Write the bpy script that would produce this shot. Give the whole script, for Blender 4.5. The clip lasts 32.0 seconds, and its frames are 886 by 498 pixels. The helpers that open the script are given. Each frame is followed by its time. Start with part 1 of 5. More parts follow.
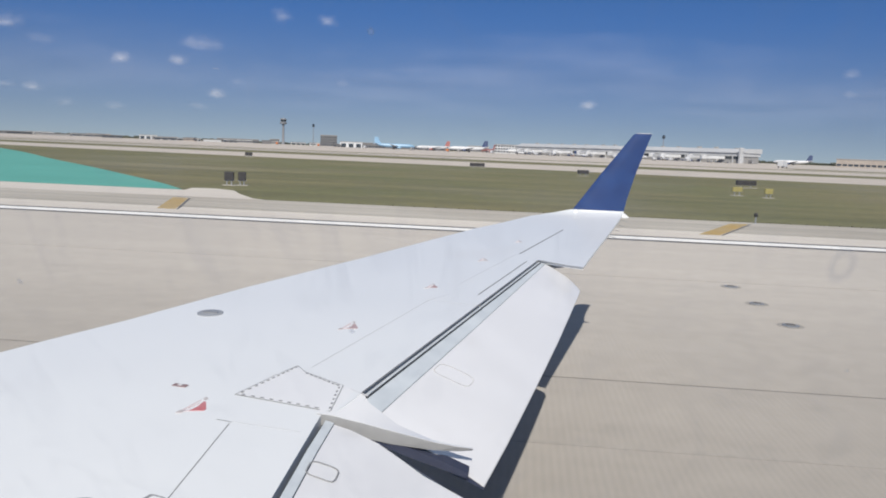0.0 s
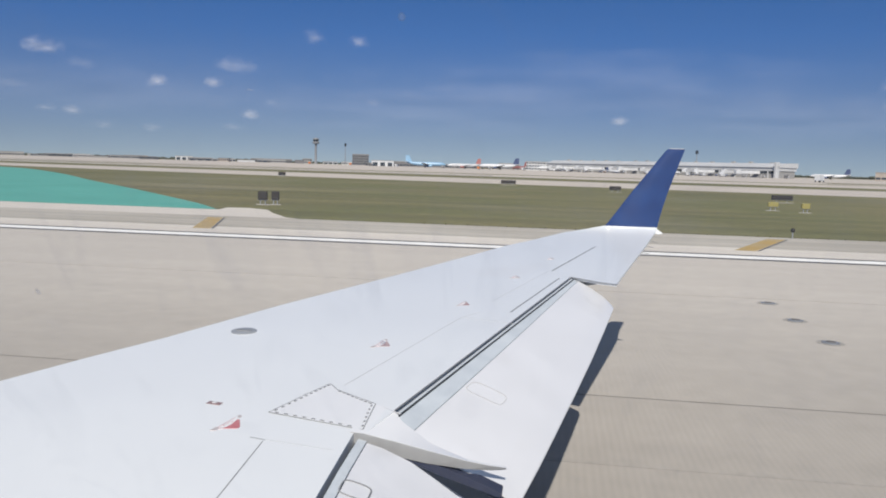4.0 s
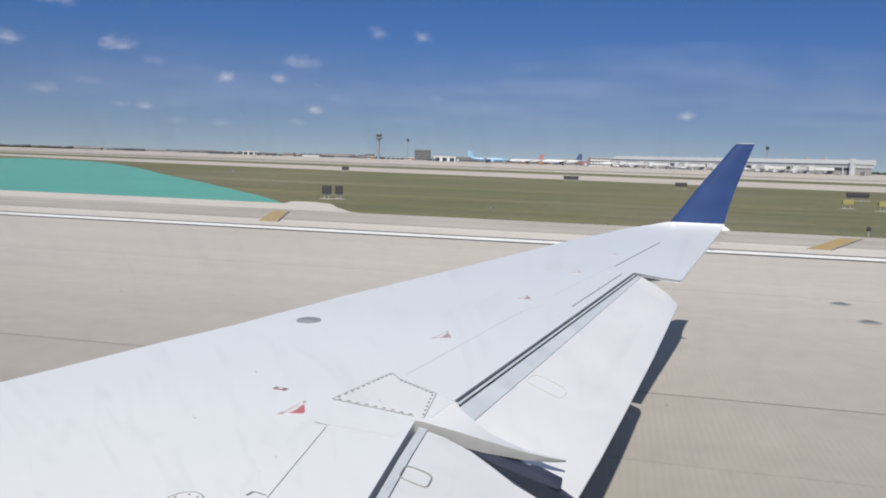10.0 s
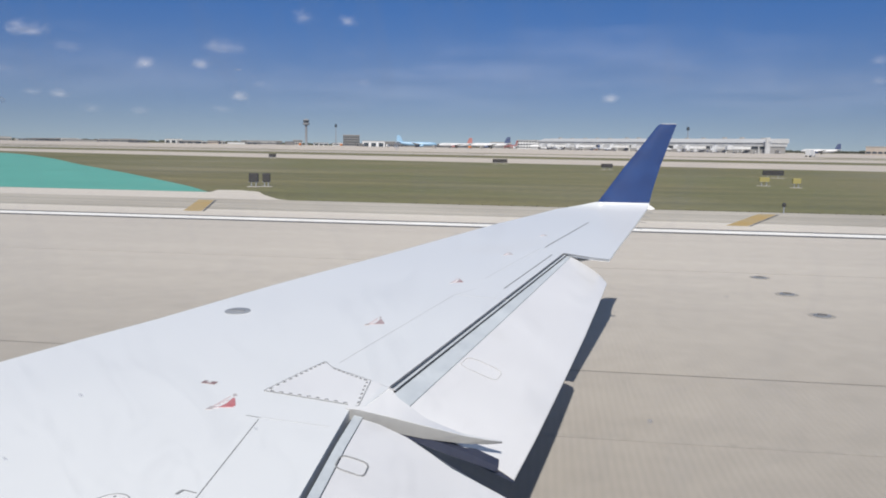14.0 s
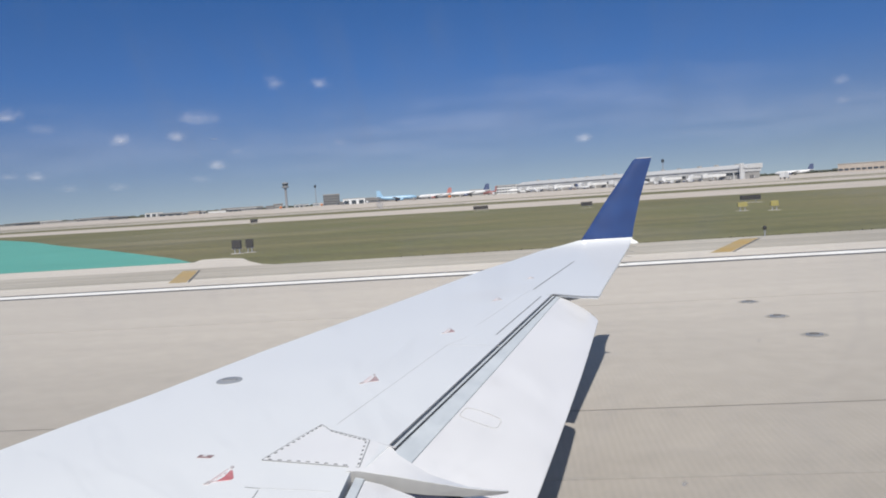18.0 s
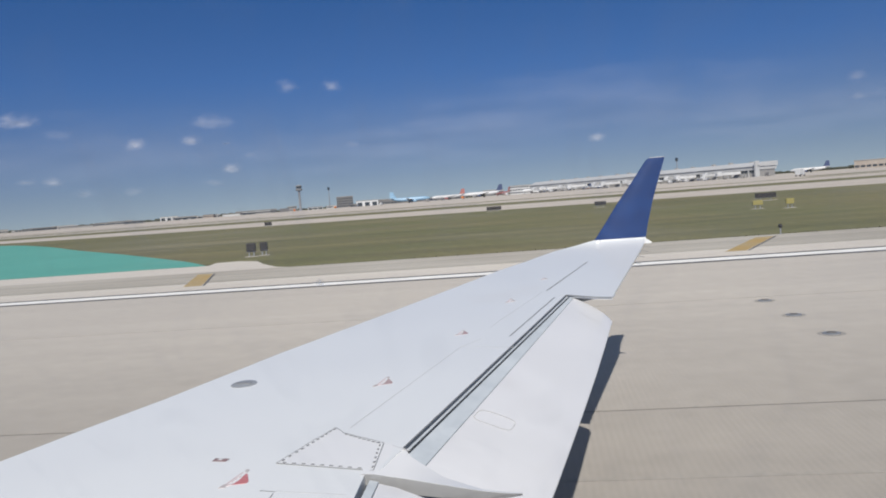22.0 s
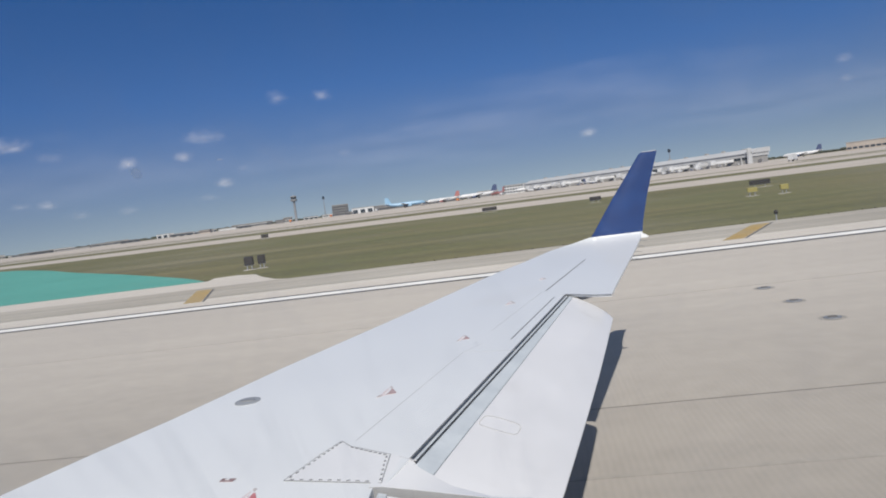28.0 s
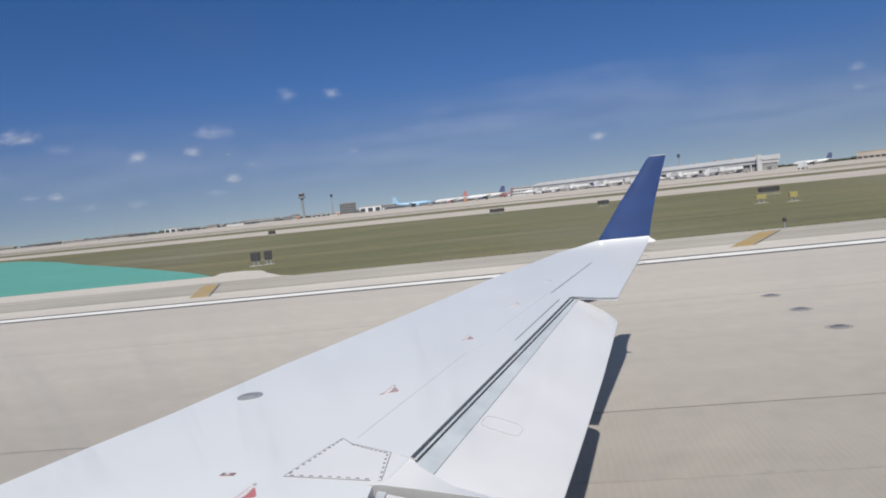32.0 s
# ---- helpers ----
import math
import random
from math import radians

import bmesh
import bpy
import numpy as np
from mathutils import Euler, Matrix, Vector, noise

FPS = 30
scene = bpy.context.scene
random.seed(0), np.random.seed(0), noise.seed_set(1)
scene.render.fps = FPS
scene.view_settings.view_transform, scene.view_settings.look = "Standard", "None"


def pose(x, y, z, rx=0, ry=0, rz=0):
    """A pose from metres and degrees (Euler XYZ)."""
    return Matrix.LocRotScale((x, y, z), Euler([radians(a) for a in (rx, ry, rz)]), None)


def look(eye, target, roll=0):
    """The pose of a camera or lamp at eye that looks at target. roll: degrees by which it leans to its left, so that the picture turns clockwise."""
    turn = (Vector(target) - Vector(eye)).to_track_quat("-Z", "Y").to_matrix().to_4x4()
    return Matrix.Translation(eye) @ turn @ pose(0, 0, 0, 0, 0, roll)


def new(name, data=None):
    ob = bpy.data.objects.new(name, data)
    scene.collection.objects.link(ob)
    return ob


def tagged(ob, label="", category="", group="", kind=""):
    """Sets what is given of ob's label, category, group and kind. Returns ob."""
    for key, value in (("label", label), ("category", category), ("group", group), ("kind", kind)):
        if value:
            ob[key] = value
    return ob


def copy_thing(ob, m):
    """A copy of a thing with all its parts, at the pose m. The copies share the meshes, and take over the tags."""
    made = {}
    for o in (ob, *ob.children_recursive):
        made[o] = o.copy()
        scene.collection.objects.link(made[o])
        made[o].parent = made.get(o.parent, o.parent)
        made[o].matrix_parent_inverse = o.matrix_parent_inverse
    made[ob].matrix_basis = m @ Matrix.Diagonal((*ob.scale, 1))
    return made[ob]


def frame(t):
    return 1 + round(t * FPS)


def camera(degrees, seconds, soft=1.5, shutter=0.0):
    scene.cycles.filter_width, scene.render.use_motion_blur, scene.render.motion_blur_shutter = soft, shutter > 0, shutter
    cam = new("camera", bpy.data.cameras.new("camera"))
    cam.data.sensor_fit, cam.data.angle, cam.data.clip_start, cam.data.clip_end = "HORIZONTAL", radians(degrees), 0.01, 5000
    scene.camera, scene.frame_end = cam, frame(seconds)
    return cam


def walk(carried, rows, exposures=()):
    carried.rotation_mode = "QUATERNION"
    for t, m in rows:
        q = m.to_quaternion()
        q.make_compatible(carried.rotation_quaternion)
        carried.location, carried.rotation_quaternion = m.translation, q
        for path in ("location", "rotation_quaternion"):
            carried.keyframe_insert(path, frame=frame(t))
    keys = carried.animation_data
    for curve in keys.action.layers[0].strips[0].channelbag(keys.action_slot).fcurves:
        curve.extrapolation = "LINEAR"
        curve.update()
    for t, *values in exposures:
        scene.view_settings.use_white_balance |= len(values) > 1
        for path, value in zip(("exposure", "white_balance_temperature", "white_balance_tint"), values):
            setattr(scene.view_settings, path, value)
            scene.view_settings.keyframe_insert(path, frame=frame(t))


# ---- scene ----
cam = camera(59.0, 32.0, soft=1.9)
PATH = [
    (0.0, pose(0.002, -0.005, 2.513, 82.76, 0, 5.67) @ pose(0, 0, 0, 0, 0, 2.26)),
    (0.5, pose(0.004, 0.002, 2.507, 82.29, 0, 5.22) @ pose(0, 0, 0, 0, 0, 0.97)),
    (1.0, pose(-0.006, 0.004, 2.502, 82.05, 0, 4.22) @ pose(0, 0, 0, 0, 0, 2.16)),
    (1.5, pose(0.002, -0.001, 2.504, 81.63, 0, 5.89) @ pose(0, 0, 0, 0, 0, 2.05)),
    (2.0, pose(0.004, 0.003, 2.511, 81.97, 0, 6.34) @ pose(0, 0, 0, 0, 0, 2.13)),
    (2.5, pose(0.002, 0.003, 2.509, 83.17, 0, 6.66) @ pose(0, 0, 0, 0, 0, 2.33)),
    (3.0, pose(0.004, -0.003, 2.521, 83.32, 0, 7.06) @ pose(0, 0, 0, 0, 0, 1.70)),
    (3.5, pose(0.001, 0.002, 2.510, 83.79, 0, 7.35) @ pose(0, 0, 0, 0, 0, 1.66)),
    (5.5, pose(0.003, -0.010, 2.517, 84.13, 0, 11.08) @ pose(0, 0, 0, 0, 0, 1.29)),
    (6.0, pose(0.008, -0.005, 2.513, 84.35, 0, 12.04) @ pose(0, 0, 0, 0, 0, 1.11)),
    (6.5, pose(0.007, -0.015, 2.515, 84.76, 0, 13.77) @ pose(0, 0, 0, 0, 0, 0.50)),
    (7.0, pose(0.006, -0.011, 2.515, 84.69, 0, 13.09) @ pose(0, 0, 0, 0, 0, 0.27)),
    (7.5, pose(0.002, -0.021, 2.512, 85.17, 0, 14.17) @ pose(0, 0, 0, 0, 0, 0.41)),
    (8.0, pose(0.003, -0.016, 2.512, 85.94, 0, 15.54) @ pose(0, 0, 0, 0, 0, -0.13)),
    (8.5, pose(-0.003, -0.020, 2.509, 86.11, 0, 15.37) @ pose(0, 0, 0, 0, 0, -0.82)),
    (9.0, pose(0.001, -0.020, 2.505, 86.17, 0, 14.34) @ pose(0, 0, 0, 0, 0, -2.56)),
    (9.5, pose(-0.006, -0.028, 2.499, 84.92, 0, 12.66) @ pose(0, 0, 0, 0, 0, 2.11)),
    (10.0, pose(0.001, -0.028, 2.499, 83.50, 0, 12.51) @ pose(0, 0, 0, 0, 0, 1.83)),
    (10.5, pose(-0.001, -0.021, 2.505, 82.75, 0, 11.17) @ pose(0, 0, 0, 0, 0, 1.83)),
    (11.0, pose(0.007, -0.016, 2.504, 82.45, 0, 11.27) @ pose(0, 0, 0, 0, 0, 1.43)),
    (11.5, pose(0.002, -0.014, 2.502, 82.26, 0, 11.05) @ pose(0, 0, 0, 0, 0, 1.53)),
    (12.0, pose(0.005, -0.016, 2.504, 82.20, 0, 10.34) @ pose(0, 0, 0, 0, 0, 1.82)),
    (12.5, pose(0.003, -0.013, 2.501, 82.37, 0, 8.95) @ pose(0, 0, 0, 0, 0, 1.77)),
    (13.0, pose(0.000, 0.000, 2.500, 82.36, 0, 8.00) @ pose(0, 0, 0, 0, 0, 1.17)),
    (13.5, pose(-0.004, 0.010, 2.491, 82.54, 0, 7.25) @ pose(0, 0, 0, 0, 0, 1.15)),
    (15.5, pose(0.007, -0.009, 2.502, 82.40, 0, 9.25) @ pose(0, 0, 0, 0, 0, -0.91)),
    (16.0, pose(0.007, -0.010, 2.500, 82.40, 0, 9.69) @ pose(0, 0, 0, 0, 0, -1.12)),
    (16.5, pose(0.008, -0.016, 2.509, 82.41, 0, 10.57) @ pose(0, 0, 0, 0, 0, -1.23)),
    (17.0, pose(0.008, -0.006, 2.517, 82.85, 0, 10.92) @ pose(0, 0, 0, 0, 0, -4.06)),
    (17.5, pose(0.000, 0.013, 2.503, 85.26, 0, 8.01) @ pose(0, 0, 0, 0, 0, -3.86)),
    (18.0, pose(-0.004, 0.015, 2.493, 86.17, 0, 6.37) @ pose(0, 0, 0, 0, 0, -3.80)),
    (18.5, pose(-0.000, 0.018, 2.495, 86.87, 0, 5.55) @ pose(0, 0, 0, 0, 0, -4.34)),
    (19.0, pose(-0.000, 0.019, 2.504, 87.00, 0, 5.28) @ pose(0, 0, 0, 0, 0, -5.34)),
    (19.5, pose(0.002, 0.023, 2.493, 87.27, 0, 5.23) @ pose(0, 0, 0, 0, 0, -5.29)),
    (20.0, pose(0.000, 0.011, 2.504, 87.32, 0, 4.88) @ pose(0, 0, 0, 0, 0, -4.85)),
    (20.5, pose(0.004, 0.017, 2.500, 87.14, 0, 5.00) @ pose(0, 0, 0, 0, 0, -4.77)),
    (21.0, pose(0.002, 0.021, 2.493, 86.64, 0, 5.91) @ pose(0, 0, 0, 0, 0, -4.45)),
    (21.5, pose(0.006, 0.010, 2.504, 86.18, 0, 7.00) @ pose(0, 0, 0, 0, 0, -4.09)),
    (22.0, pose(0.003, 0.014, 2.499, 86.32, 0, 7.36) @ pose(0, 0, 0, 0, 0, -4.39)),
    (22.5, pose(0.008, 0.021, 2.499, 86.19, 0, 7.40) @ pose(0, 0, 0, 0, 0, -4.88)),
    (23.0, pose(0.005, 0.023, 2.507, 86.13, 0, 7.17) @ pose(0, 0, 0, 0, 0, -5.59)),
    (23.5, pose(0.006, 0.025, 2.501, 86.40, 0, 6.81) @ pose(0, 0, 0, 0, 0, -6.43)),
    (24.0, pose(0.010, 0.029, 2.504, 86.51, 0, 6.73) @ pose(0, 0, 0, 0, 0, -6.16)),
    (24.5, pose(0.006, 0.023, 2.504, 86.49, 0, 6.91) @ pose(0, 0, 0, 0, 0, -6.56)),
    (25.0, pose(0.012, 0.022, 2.504, 86.52, 0, 7.54) @ pose(0, 0, 0, 0, 0, -6.58)),
    (25.5, pose(0.009, 0.023, 2.507, 86.50, 0, 8.28) @ pose(0, 0, 0, 0, 0, -7.13)),
    (27.5, pose(0.013, 0.028, 2.508, 86.24, 0, 8.13) @ pose(0, 0, 0, 0, 0, -6.97)),
    (28.0, pose(0.010, 0.021, 2.519, 86.52, 0, 7.17) @ pose(0, 0, 0, 0, 0, -7.35)),
    (28.5, pose(0.015, 0.027, 2.514, 86.60, 0, 7.13) @ pose(0, 0, 0, 0, 0, -6.59)),
    (29.0, pose(0.016, 0.026, 2.511, 86.67, 0, 7.08) @ pose(0, 0, 0, 0, 0, -6.59)),
    (29.5, pose(0.013, 0.024, 2.512, 86.72, 0, 7.71) @ pose(0, 0, 0, 0, 0, -5.71)),
    (30.0, pose(0.009, 0.028, 2.503, 86.44, 0, 8.53) @ pose(0, 0, 0, 0, 0, -4.90)),
    (30.5, pose(0.010, 0.016, 2.506, 86.35, 0, 8.39) @ pose(0, 0, 0, 0, 0, -5.34)),
    (31.0, pose(0.009, 0.019, 2.509, 86.33, 0, 8.08) @ pose(0, 0, 0, 0, 0, -5.37)),
    (31.5, pose(0.019, 0.030, 2.516, 86.40, 0, 7.85) @ pose(0, 0, 0, 0, 0, -5.98)),
    (32.0, pose(0.013, 0.031, 2.512, 86.60, 0, 7.65) @ pose(0, 0, 0, 0, 0, -6.09)),
]
LIGHTNESS = [(0.0, 0.50), (3.0, 0.49), (6.0, 0.49), (9.0, 0.50), (11.0, 0.51), (13.0, 0.52), (16.0, 0.56), (18.0, 0.57), (19.0, 0.56), (19.5, 0.46), (20.0, 0.36), (21.0, 0.31), (22.0, 0.39), (24.0, 0.46), (25.0, 0.41), (25.5, 0.38), (28.0, 0.39), (32.0, 0.44)]
walk(cam, PATH, LIGHTNESS)

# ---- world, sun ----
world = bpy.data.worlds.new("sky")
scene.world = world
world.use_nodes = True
wn = world.node_tree.nodes
sky = wn.new("ShaderNodeTexSky")
sky.sky_type, sky.sun_disc = "NISHITA", False
sky.sun_elevation, sky.sun_rotation = radians(37.3), radians(176.0)
sky.altitude, sky.air_density, sky.dust_density, sky.ozone_density = 200, 1.0, 0.3, 3.0
wn["Background"].inputs["Strength"].default_value = 0.089
way, lift = wn.new("ShaderNodeTexCoord"), wn.new("ShaderNodeMapping")
lift.inputs["Location"].default_value, lift.inputs["Scale"].default_value = (0, 0, 0.10), (1, 1, 1.8)
world.node_tree.links.new(way.outputs["Generated"], lift.inputs["Vector"])
world.node_tree.links.new(lift.outputs[0], sky.inputs["Vector"])
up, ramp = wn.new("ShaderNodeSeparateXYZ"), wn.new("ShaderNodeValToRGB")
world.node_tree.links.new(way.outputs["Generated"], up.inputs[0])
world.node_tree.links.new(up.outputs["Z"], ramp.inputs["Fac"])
# Last two stops: overhead sky warmed and brightened, added fill for the shadows.
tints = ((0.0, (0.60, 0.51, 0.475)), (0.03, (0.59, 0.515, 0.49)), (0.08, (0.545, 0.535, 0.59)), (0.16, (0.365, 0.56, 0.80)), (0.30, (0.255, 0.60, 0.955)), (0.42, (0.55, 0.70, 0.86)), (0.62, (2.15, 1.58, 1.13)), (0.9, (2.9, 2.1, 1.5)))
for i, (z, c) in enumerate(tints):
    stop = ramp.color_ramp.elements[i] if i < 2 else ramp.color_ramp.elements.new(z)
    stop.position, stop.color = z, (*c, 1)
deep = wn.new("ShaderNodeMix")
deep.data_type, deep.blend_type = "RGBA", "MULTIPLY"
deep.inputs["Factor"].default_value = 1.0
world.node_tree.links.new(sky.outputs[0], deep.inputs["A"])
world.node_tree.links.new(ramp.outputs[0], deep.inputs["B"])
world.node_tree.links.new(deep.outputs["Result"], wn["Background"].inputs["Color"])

sun_data = bpy.data.lights.new("sun", "SUN")
sun_data.energy, sun_data.angle, sun_data.color = 3.42, radians(0.5), (1.0, 0.94, 0.85)
sun = new("sun", sun_data)
sun.matrix_world = look((0.255, -3.65, 60 + 2.79), (0, 0, 60))


# ---- materials ----
def material(name, base, rough=0.6, metal=0.0, second=None, scale=1.0, mix=0.5, grain=0.0, grain_scale=40.0,
             bump=0.0, stretch=(1, 1, 1), coat=0.0, stains=None, stain_scale=0.3, stain_at=(0.55, 0.75)):
    """A surface with a broad and a fine variation of its colour, and fine relief."""
    m = bpy.data.materials.new(name)
    m.use_nodes = True
    n, l = m.node_tree.nodes, m.node_tree.links
    b = n["Principled BSDF"]
    b.inputs["Roughness"].default_value, b.inputs["Metallic"].default_value = rough, metal
    b.inputs["Coat Weight"].default_value = coat
    b.inputs["Diffuse Roughness"].default_value = 1.0 if rough > 0.8 else 0.0
    co = n.new("ShaderNodeTexCoord")
    mp = n.new("ShaderNodeMapping")
    mp.inputs["Scale"].default_value = stretch
    geo = n.new("ShaderNodeNewGeometry")
    l.new(geo.outputs["Position"], mp.inputs["Vector"])
    broad = n.new("ShaderNodeTexNoise")
    broad.inputs["Scale"].default_value, broad.inputs["Detail"].default_value = scale, 6
    l.new(mp.outputs[0], broad.inputs["Vector"])
    ramp = n.new("ShaderNodeMapRange")
    ramp.inputs["From Min"].default_value, ramp.inputs["From Max"].default_value = 0.3, 0.7
    l.new(broad.outputs["Fac"], ramp.inputs["Value"])
    mixer = n.new("ShaderNodeMix")
    mixer.data_type = "RGBA"
    second = second or tuple(c * 0.85 for c in base)
    mixer.inputs["A"].default_value = (*base, 1)
    mixer.inputs["B"].default_value = tuple(a + (c - a) * mix * 2 for a, c in zip(base, second)) + (1,)
    l.new(ramp.outputs[0], mixer.inputs["Factor"])
    out = mixer.outputs["Result"]
    fine = n.new("ShaderNodeTexNoise")
    fine.inputs["Scale"].default_value, fine.inputs["Detail"].default_value = grain_scale, 4
    l.new(mp.outputs[0], fine.inputs["Vector"])
    if stains:
        st = n.new("ShaderNodeTexNoise")
        st.inputs["Scale"].default_value, st.inputs["Detail"].default_value = stain_scale, 5
        l.new(mp.outputs[0], st.inputs["Vector"])
        sr = n.new("ShaderNodeMapRange")
        sr.inputs["From Min"].default_value, sr.inputs["From Max"].default_value = stain_at
        l.new(st.outputs["Fac"], sr.inputs["Value"])
        sm = n.new("ShaderNodeMix")
        sm.data_type = "RGBA"
        sm.inputs["B"].default_value = (*stains, 1)
        l.new(sr.outputs[0], sm.inputs["Factor"])
        l.new(out, sm.inputs["A"])
        out = sm.outputs["Result"]
    if grain:
        gm = n.new("ShaderNodeMapRange")
        gm.inputs["To Min"].default_value, gm.inputs["To Max"].default_value = 1 - grain, 1 + grain
        gm.inputs["From Min"].default_value, gm.inputs["From Max"].default_value = 0.25, 0.75
        l.new(fine.outputs["Fac"], gm.inputs["Value"])
        mul = n.new("ShaderNodeVectorMath")
        mul.operation = "SCALE"
        l.new(out, mul.inputs[0])
        l.new(gm.outputs[0], mul.inputs["Scale"])
        out = mul.outputs[0]
    l.new(out, b.inputs["Base Color"])
    if bump:
        bp = n.new("ShaderNodeBump")
        bp.inputs["Strength"].default_value, bp.inputs["Distance"].default_value = bump, 0.01
        l.new(fine.outputs["Fac"], bp.inputs["Height"])
        l.new(bp.outputs[0], b.inputs["Normal"])
    return m


def concrete(name, base, second, rubber=0.0, grooves=0.0, worn=False):
    """Pavement: blotches, streaks along the way of travel, fine cross grooves."""
    m = material(name, base, 0.9, 0, second, 0.11, 0.5, 0.06, 3.0, 0.12)
    n, l = m.node_tree.nodes, m.node_tree.links
    b = n["Principled BSDF"]
    geo = n.new("ShaderNodeNewGeometry")
    mp = n.new("ShaderNodeMapping")
    mp.inputs["Scale"].default_value = (0.012, 1.1, 1.0)
    l.new(geo.outputs["Position"], mp.inputs["Vector"])
    streak = n.new("ShaderNodeTexNoise")
    streak.inputs["Scale"].default_value, streak.inputs["Detail"].default_value = 1.0, 7
    l.new(mp.outputs[0], streak.inputs["Vector"])
    r = n.new("ShaderNodeMapRange")
    r.inputs["From Min"].default_value, r.inputs["From Max"].default_value = 0.35, 0.75
    r.inputs["To Min"].default_value, r.inputs["To Max"].default_value = 1.04, 1.0 - rubber
    l.new(streak.outputs["Fac"], r.inputs["Value"])
    mul = n.new("ShaderNodeVectorMath")
    mul.operation = "SCALE"
    was = b.inputs["Base Color"].links[0].from_socket
    l.new(was, mul.inputs[0])
    l.new(r.outputs[0], mul.inputs["Scale"])
    last = mul.outputs[0]
    if grooves:
        wave = n.new("ShaderNodeTexWave")
        wave.bands_direction = "X"
        wave.inputs["Scale"].default_value, wave.inputs["Distortion"].default_value = 4.6, 0.0
        l.new(geo.outputs["Position"], wave.inputs["Vector"])
        gr = n.new("ShaderNodeMapRange")
        gr.inputs["To Min"].default_value, gr.inputs["To Max"].default_value = 1 - grooves, 1.0
        l.new(wave.outputs["Fac"], gr.inputs["Value"])
        m2 = n.new("ShaderNodeVectorMath")
        m2.operation = "SCALE"
        l.new(last, m2.inputs[0])
        l.new(gr.outputs[0], m2.inputs["Scale"])
        last = m2.outputs[0]
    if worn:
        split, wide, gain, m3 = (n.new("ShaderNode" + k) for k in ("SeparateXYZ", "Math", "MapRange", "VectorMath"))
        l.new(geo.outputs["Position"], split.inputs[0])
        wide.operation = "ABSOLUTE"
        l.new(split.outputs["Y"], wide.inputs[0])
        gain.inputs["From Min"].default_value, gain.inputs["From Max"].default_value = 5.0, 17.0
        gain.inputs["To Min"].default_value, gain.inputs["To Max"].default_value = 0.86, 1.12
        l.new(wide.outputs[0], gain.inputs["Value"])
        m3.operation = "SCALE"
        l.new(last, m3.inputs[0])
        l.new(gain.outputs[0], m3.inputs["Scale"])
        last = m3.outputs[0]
    l.new(last, b.inputs["Base Color"])
    return m


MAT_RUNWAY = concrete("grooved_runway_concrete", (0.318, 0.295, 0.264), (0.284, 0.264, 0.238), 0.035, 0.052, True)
MAT_SHOULDER = concrete("pale_shoulder_concrete", (0.415, 0.388, 0.348), (0.365, 0.34, 0.306), 0.08)
MAT_APRON = concrete("apron_concrete", (0.36, 0.325, 0.285), (0.31, 0.28, 0.245), 0.08)
MAT_SHOULDER_OUTER = concrete("weathered_shoulder_concrete", (0.345, 0.325, 0.285), (0.265, 0.245, 0.21), 0.30)
MAT_JOINT = material("joint_sealant", (0.15, 0.14, 0.13), 0.8, grain=0.2)
MAT_RUBBER = material("thin_rubber_film", (0.235, 0.22, 0.20), 0.9, 0, (0.28, 0.26, 0.235), 0.8, 0.5, 0.1, 10.0)
MAT_STAIN = material("grey_stained_concrete", (0.19, 0.18, 0.165), 0.85, 0, (0.25, 0.235, 0.215), 6.0, 0.5, 0.15, 30.0)
MAT_ASPHALT = concrete("worn_asphalt", (0.12, 0.115, 0.11), (0.16, 0.15, 0.14), 0.2)
MAT_GRASS = material("dry_mown_grass", (0.076, 0.080, 0.029), 0.95, 0, (0.116, 0.101, 0.047), 0.05, 0.5, 0.25, 2.2, 0.4,
                     stains=(0.13, 0.12, 0.075), stain_scale=0.035, stain_at=(0.50, 0.72))
gn, gl = MAT_GRASS.node_tree.nodes, MAT_GRASS.node_tree.links
where, along, bands, level, shade = (gn.new("ShaderNode" + k) for k in ("NewGeometry", "Mapping", "TexNoise", "MapRange", "VectorMath"))
along.inputs["Scale"].default_value = (0.018, 0.30, 1.0)
bands.inputs["Scale"].default_value, bands.inputs["Detail"].default_value, bands.inputs["Roughness"].default_value = 1.0, 6, 0.65
level.inputs["From Min"].default_value, level.inputs["From Max"].default_value = 0.32, 0.68
level.inputs["To Min"].default_value, level.inputs["To Max"].default_value = 0.74, 1.30
shade.operation = "SCALE"
gl.new(where.outputs["Position"], along.inputs["Vector"])
gl.new(along.outputs[0], bands.inputs["Vector"])
gl.new(bands.outputs["Fac"], level.inputs["Value"])
gl.new(gn["Principled BSDF"].inputs["Base Color"].links[0].from_socket, shade.inputs[0])
gl.new(level.outputs[0], shade.inputs["Scale"])
gl.new(shade.outputs[0], gn["Principled BSDF"].inputs["Base Color"])
MAT_TEAL = material("green_painted_pavement", (0.07, 0.25, 0.21), 0.85, 0, (0.058, 0.215, 0.18), 0.15, 0.5, 0.08, 4.0,
                    stains=(0.14, 0.25, 0.21), stain_scale=0.08, stain_at=(0.58, 0.8))
MAT_LINE_WHITE = material("white_road_paint", (0.60, 0.60, 0.585), 0.85, 0, (0.51, 0.505, 0.49), 1.2, 0.5, 0.08, 12.0,
                          stains=(0.46, 0.445, 0.42), stain_scale=0.9, stain_at=(0.6, 0.85))
MAT_LINE_BLACK = material("black_marking_border", (0.07, 0.07, 0.07), 0.8, 0, (0.12, 0.115, 0.11), 0.8, 0.5, 0.15, 10.0)
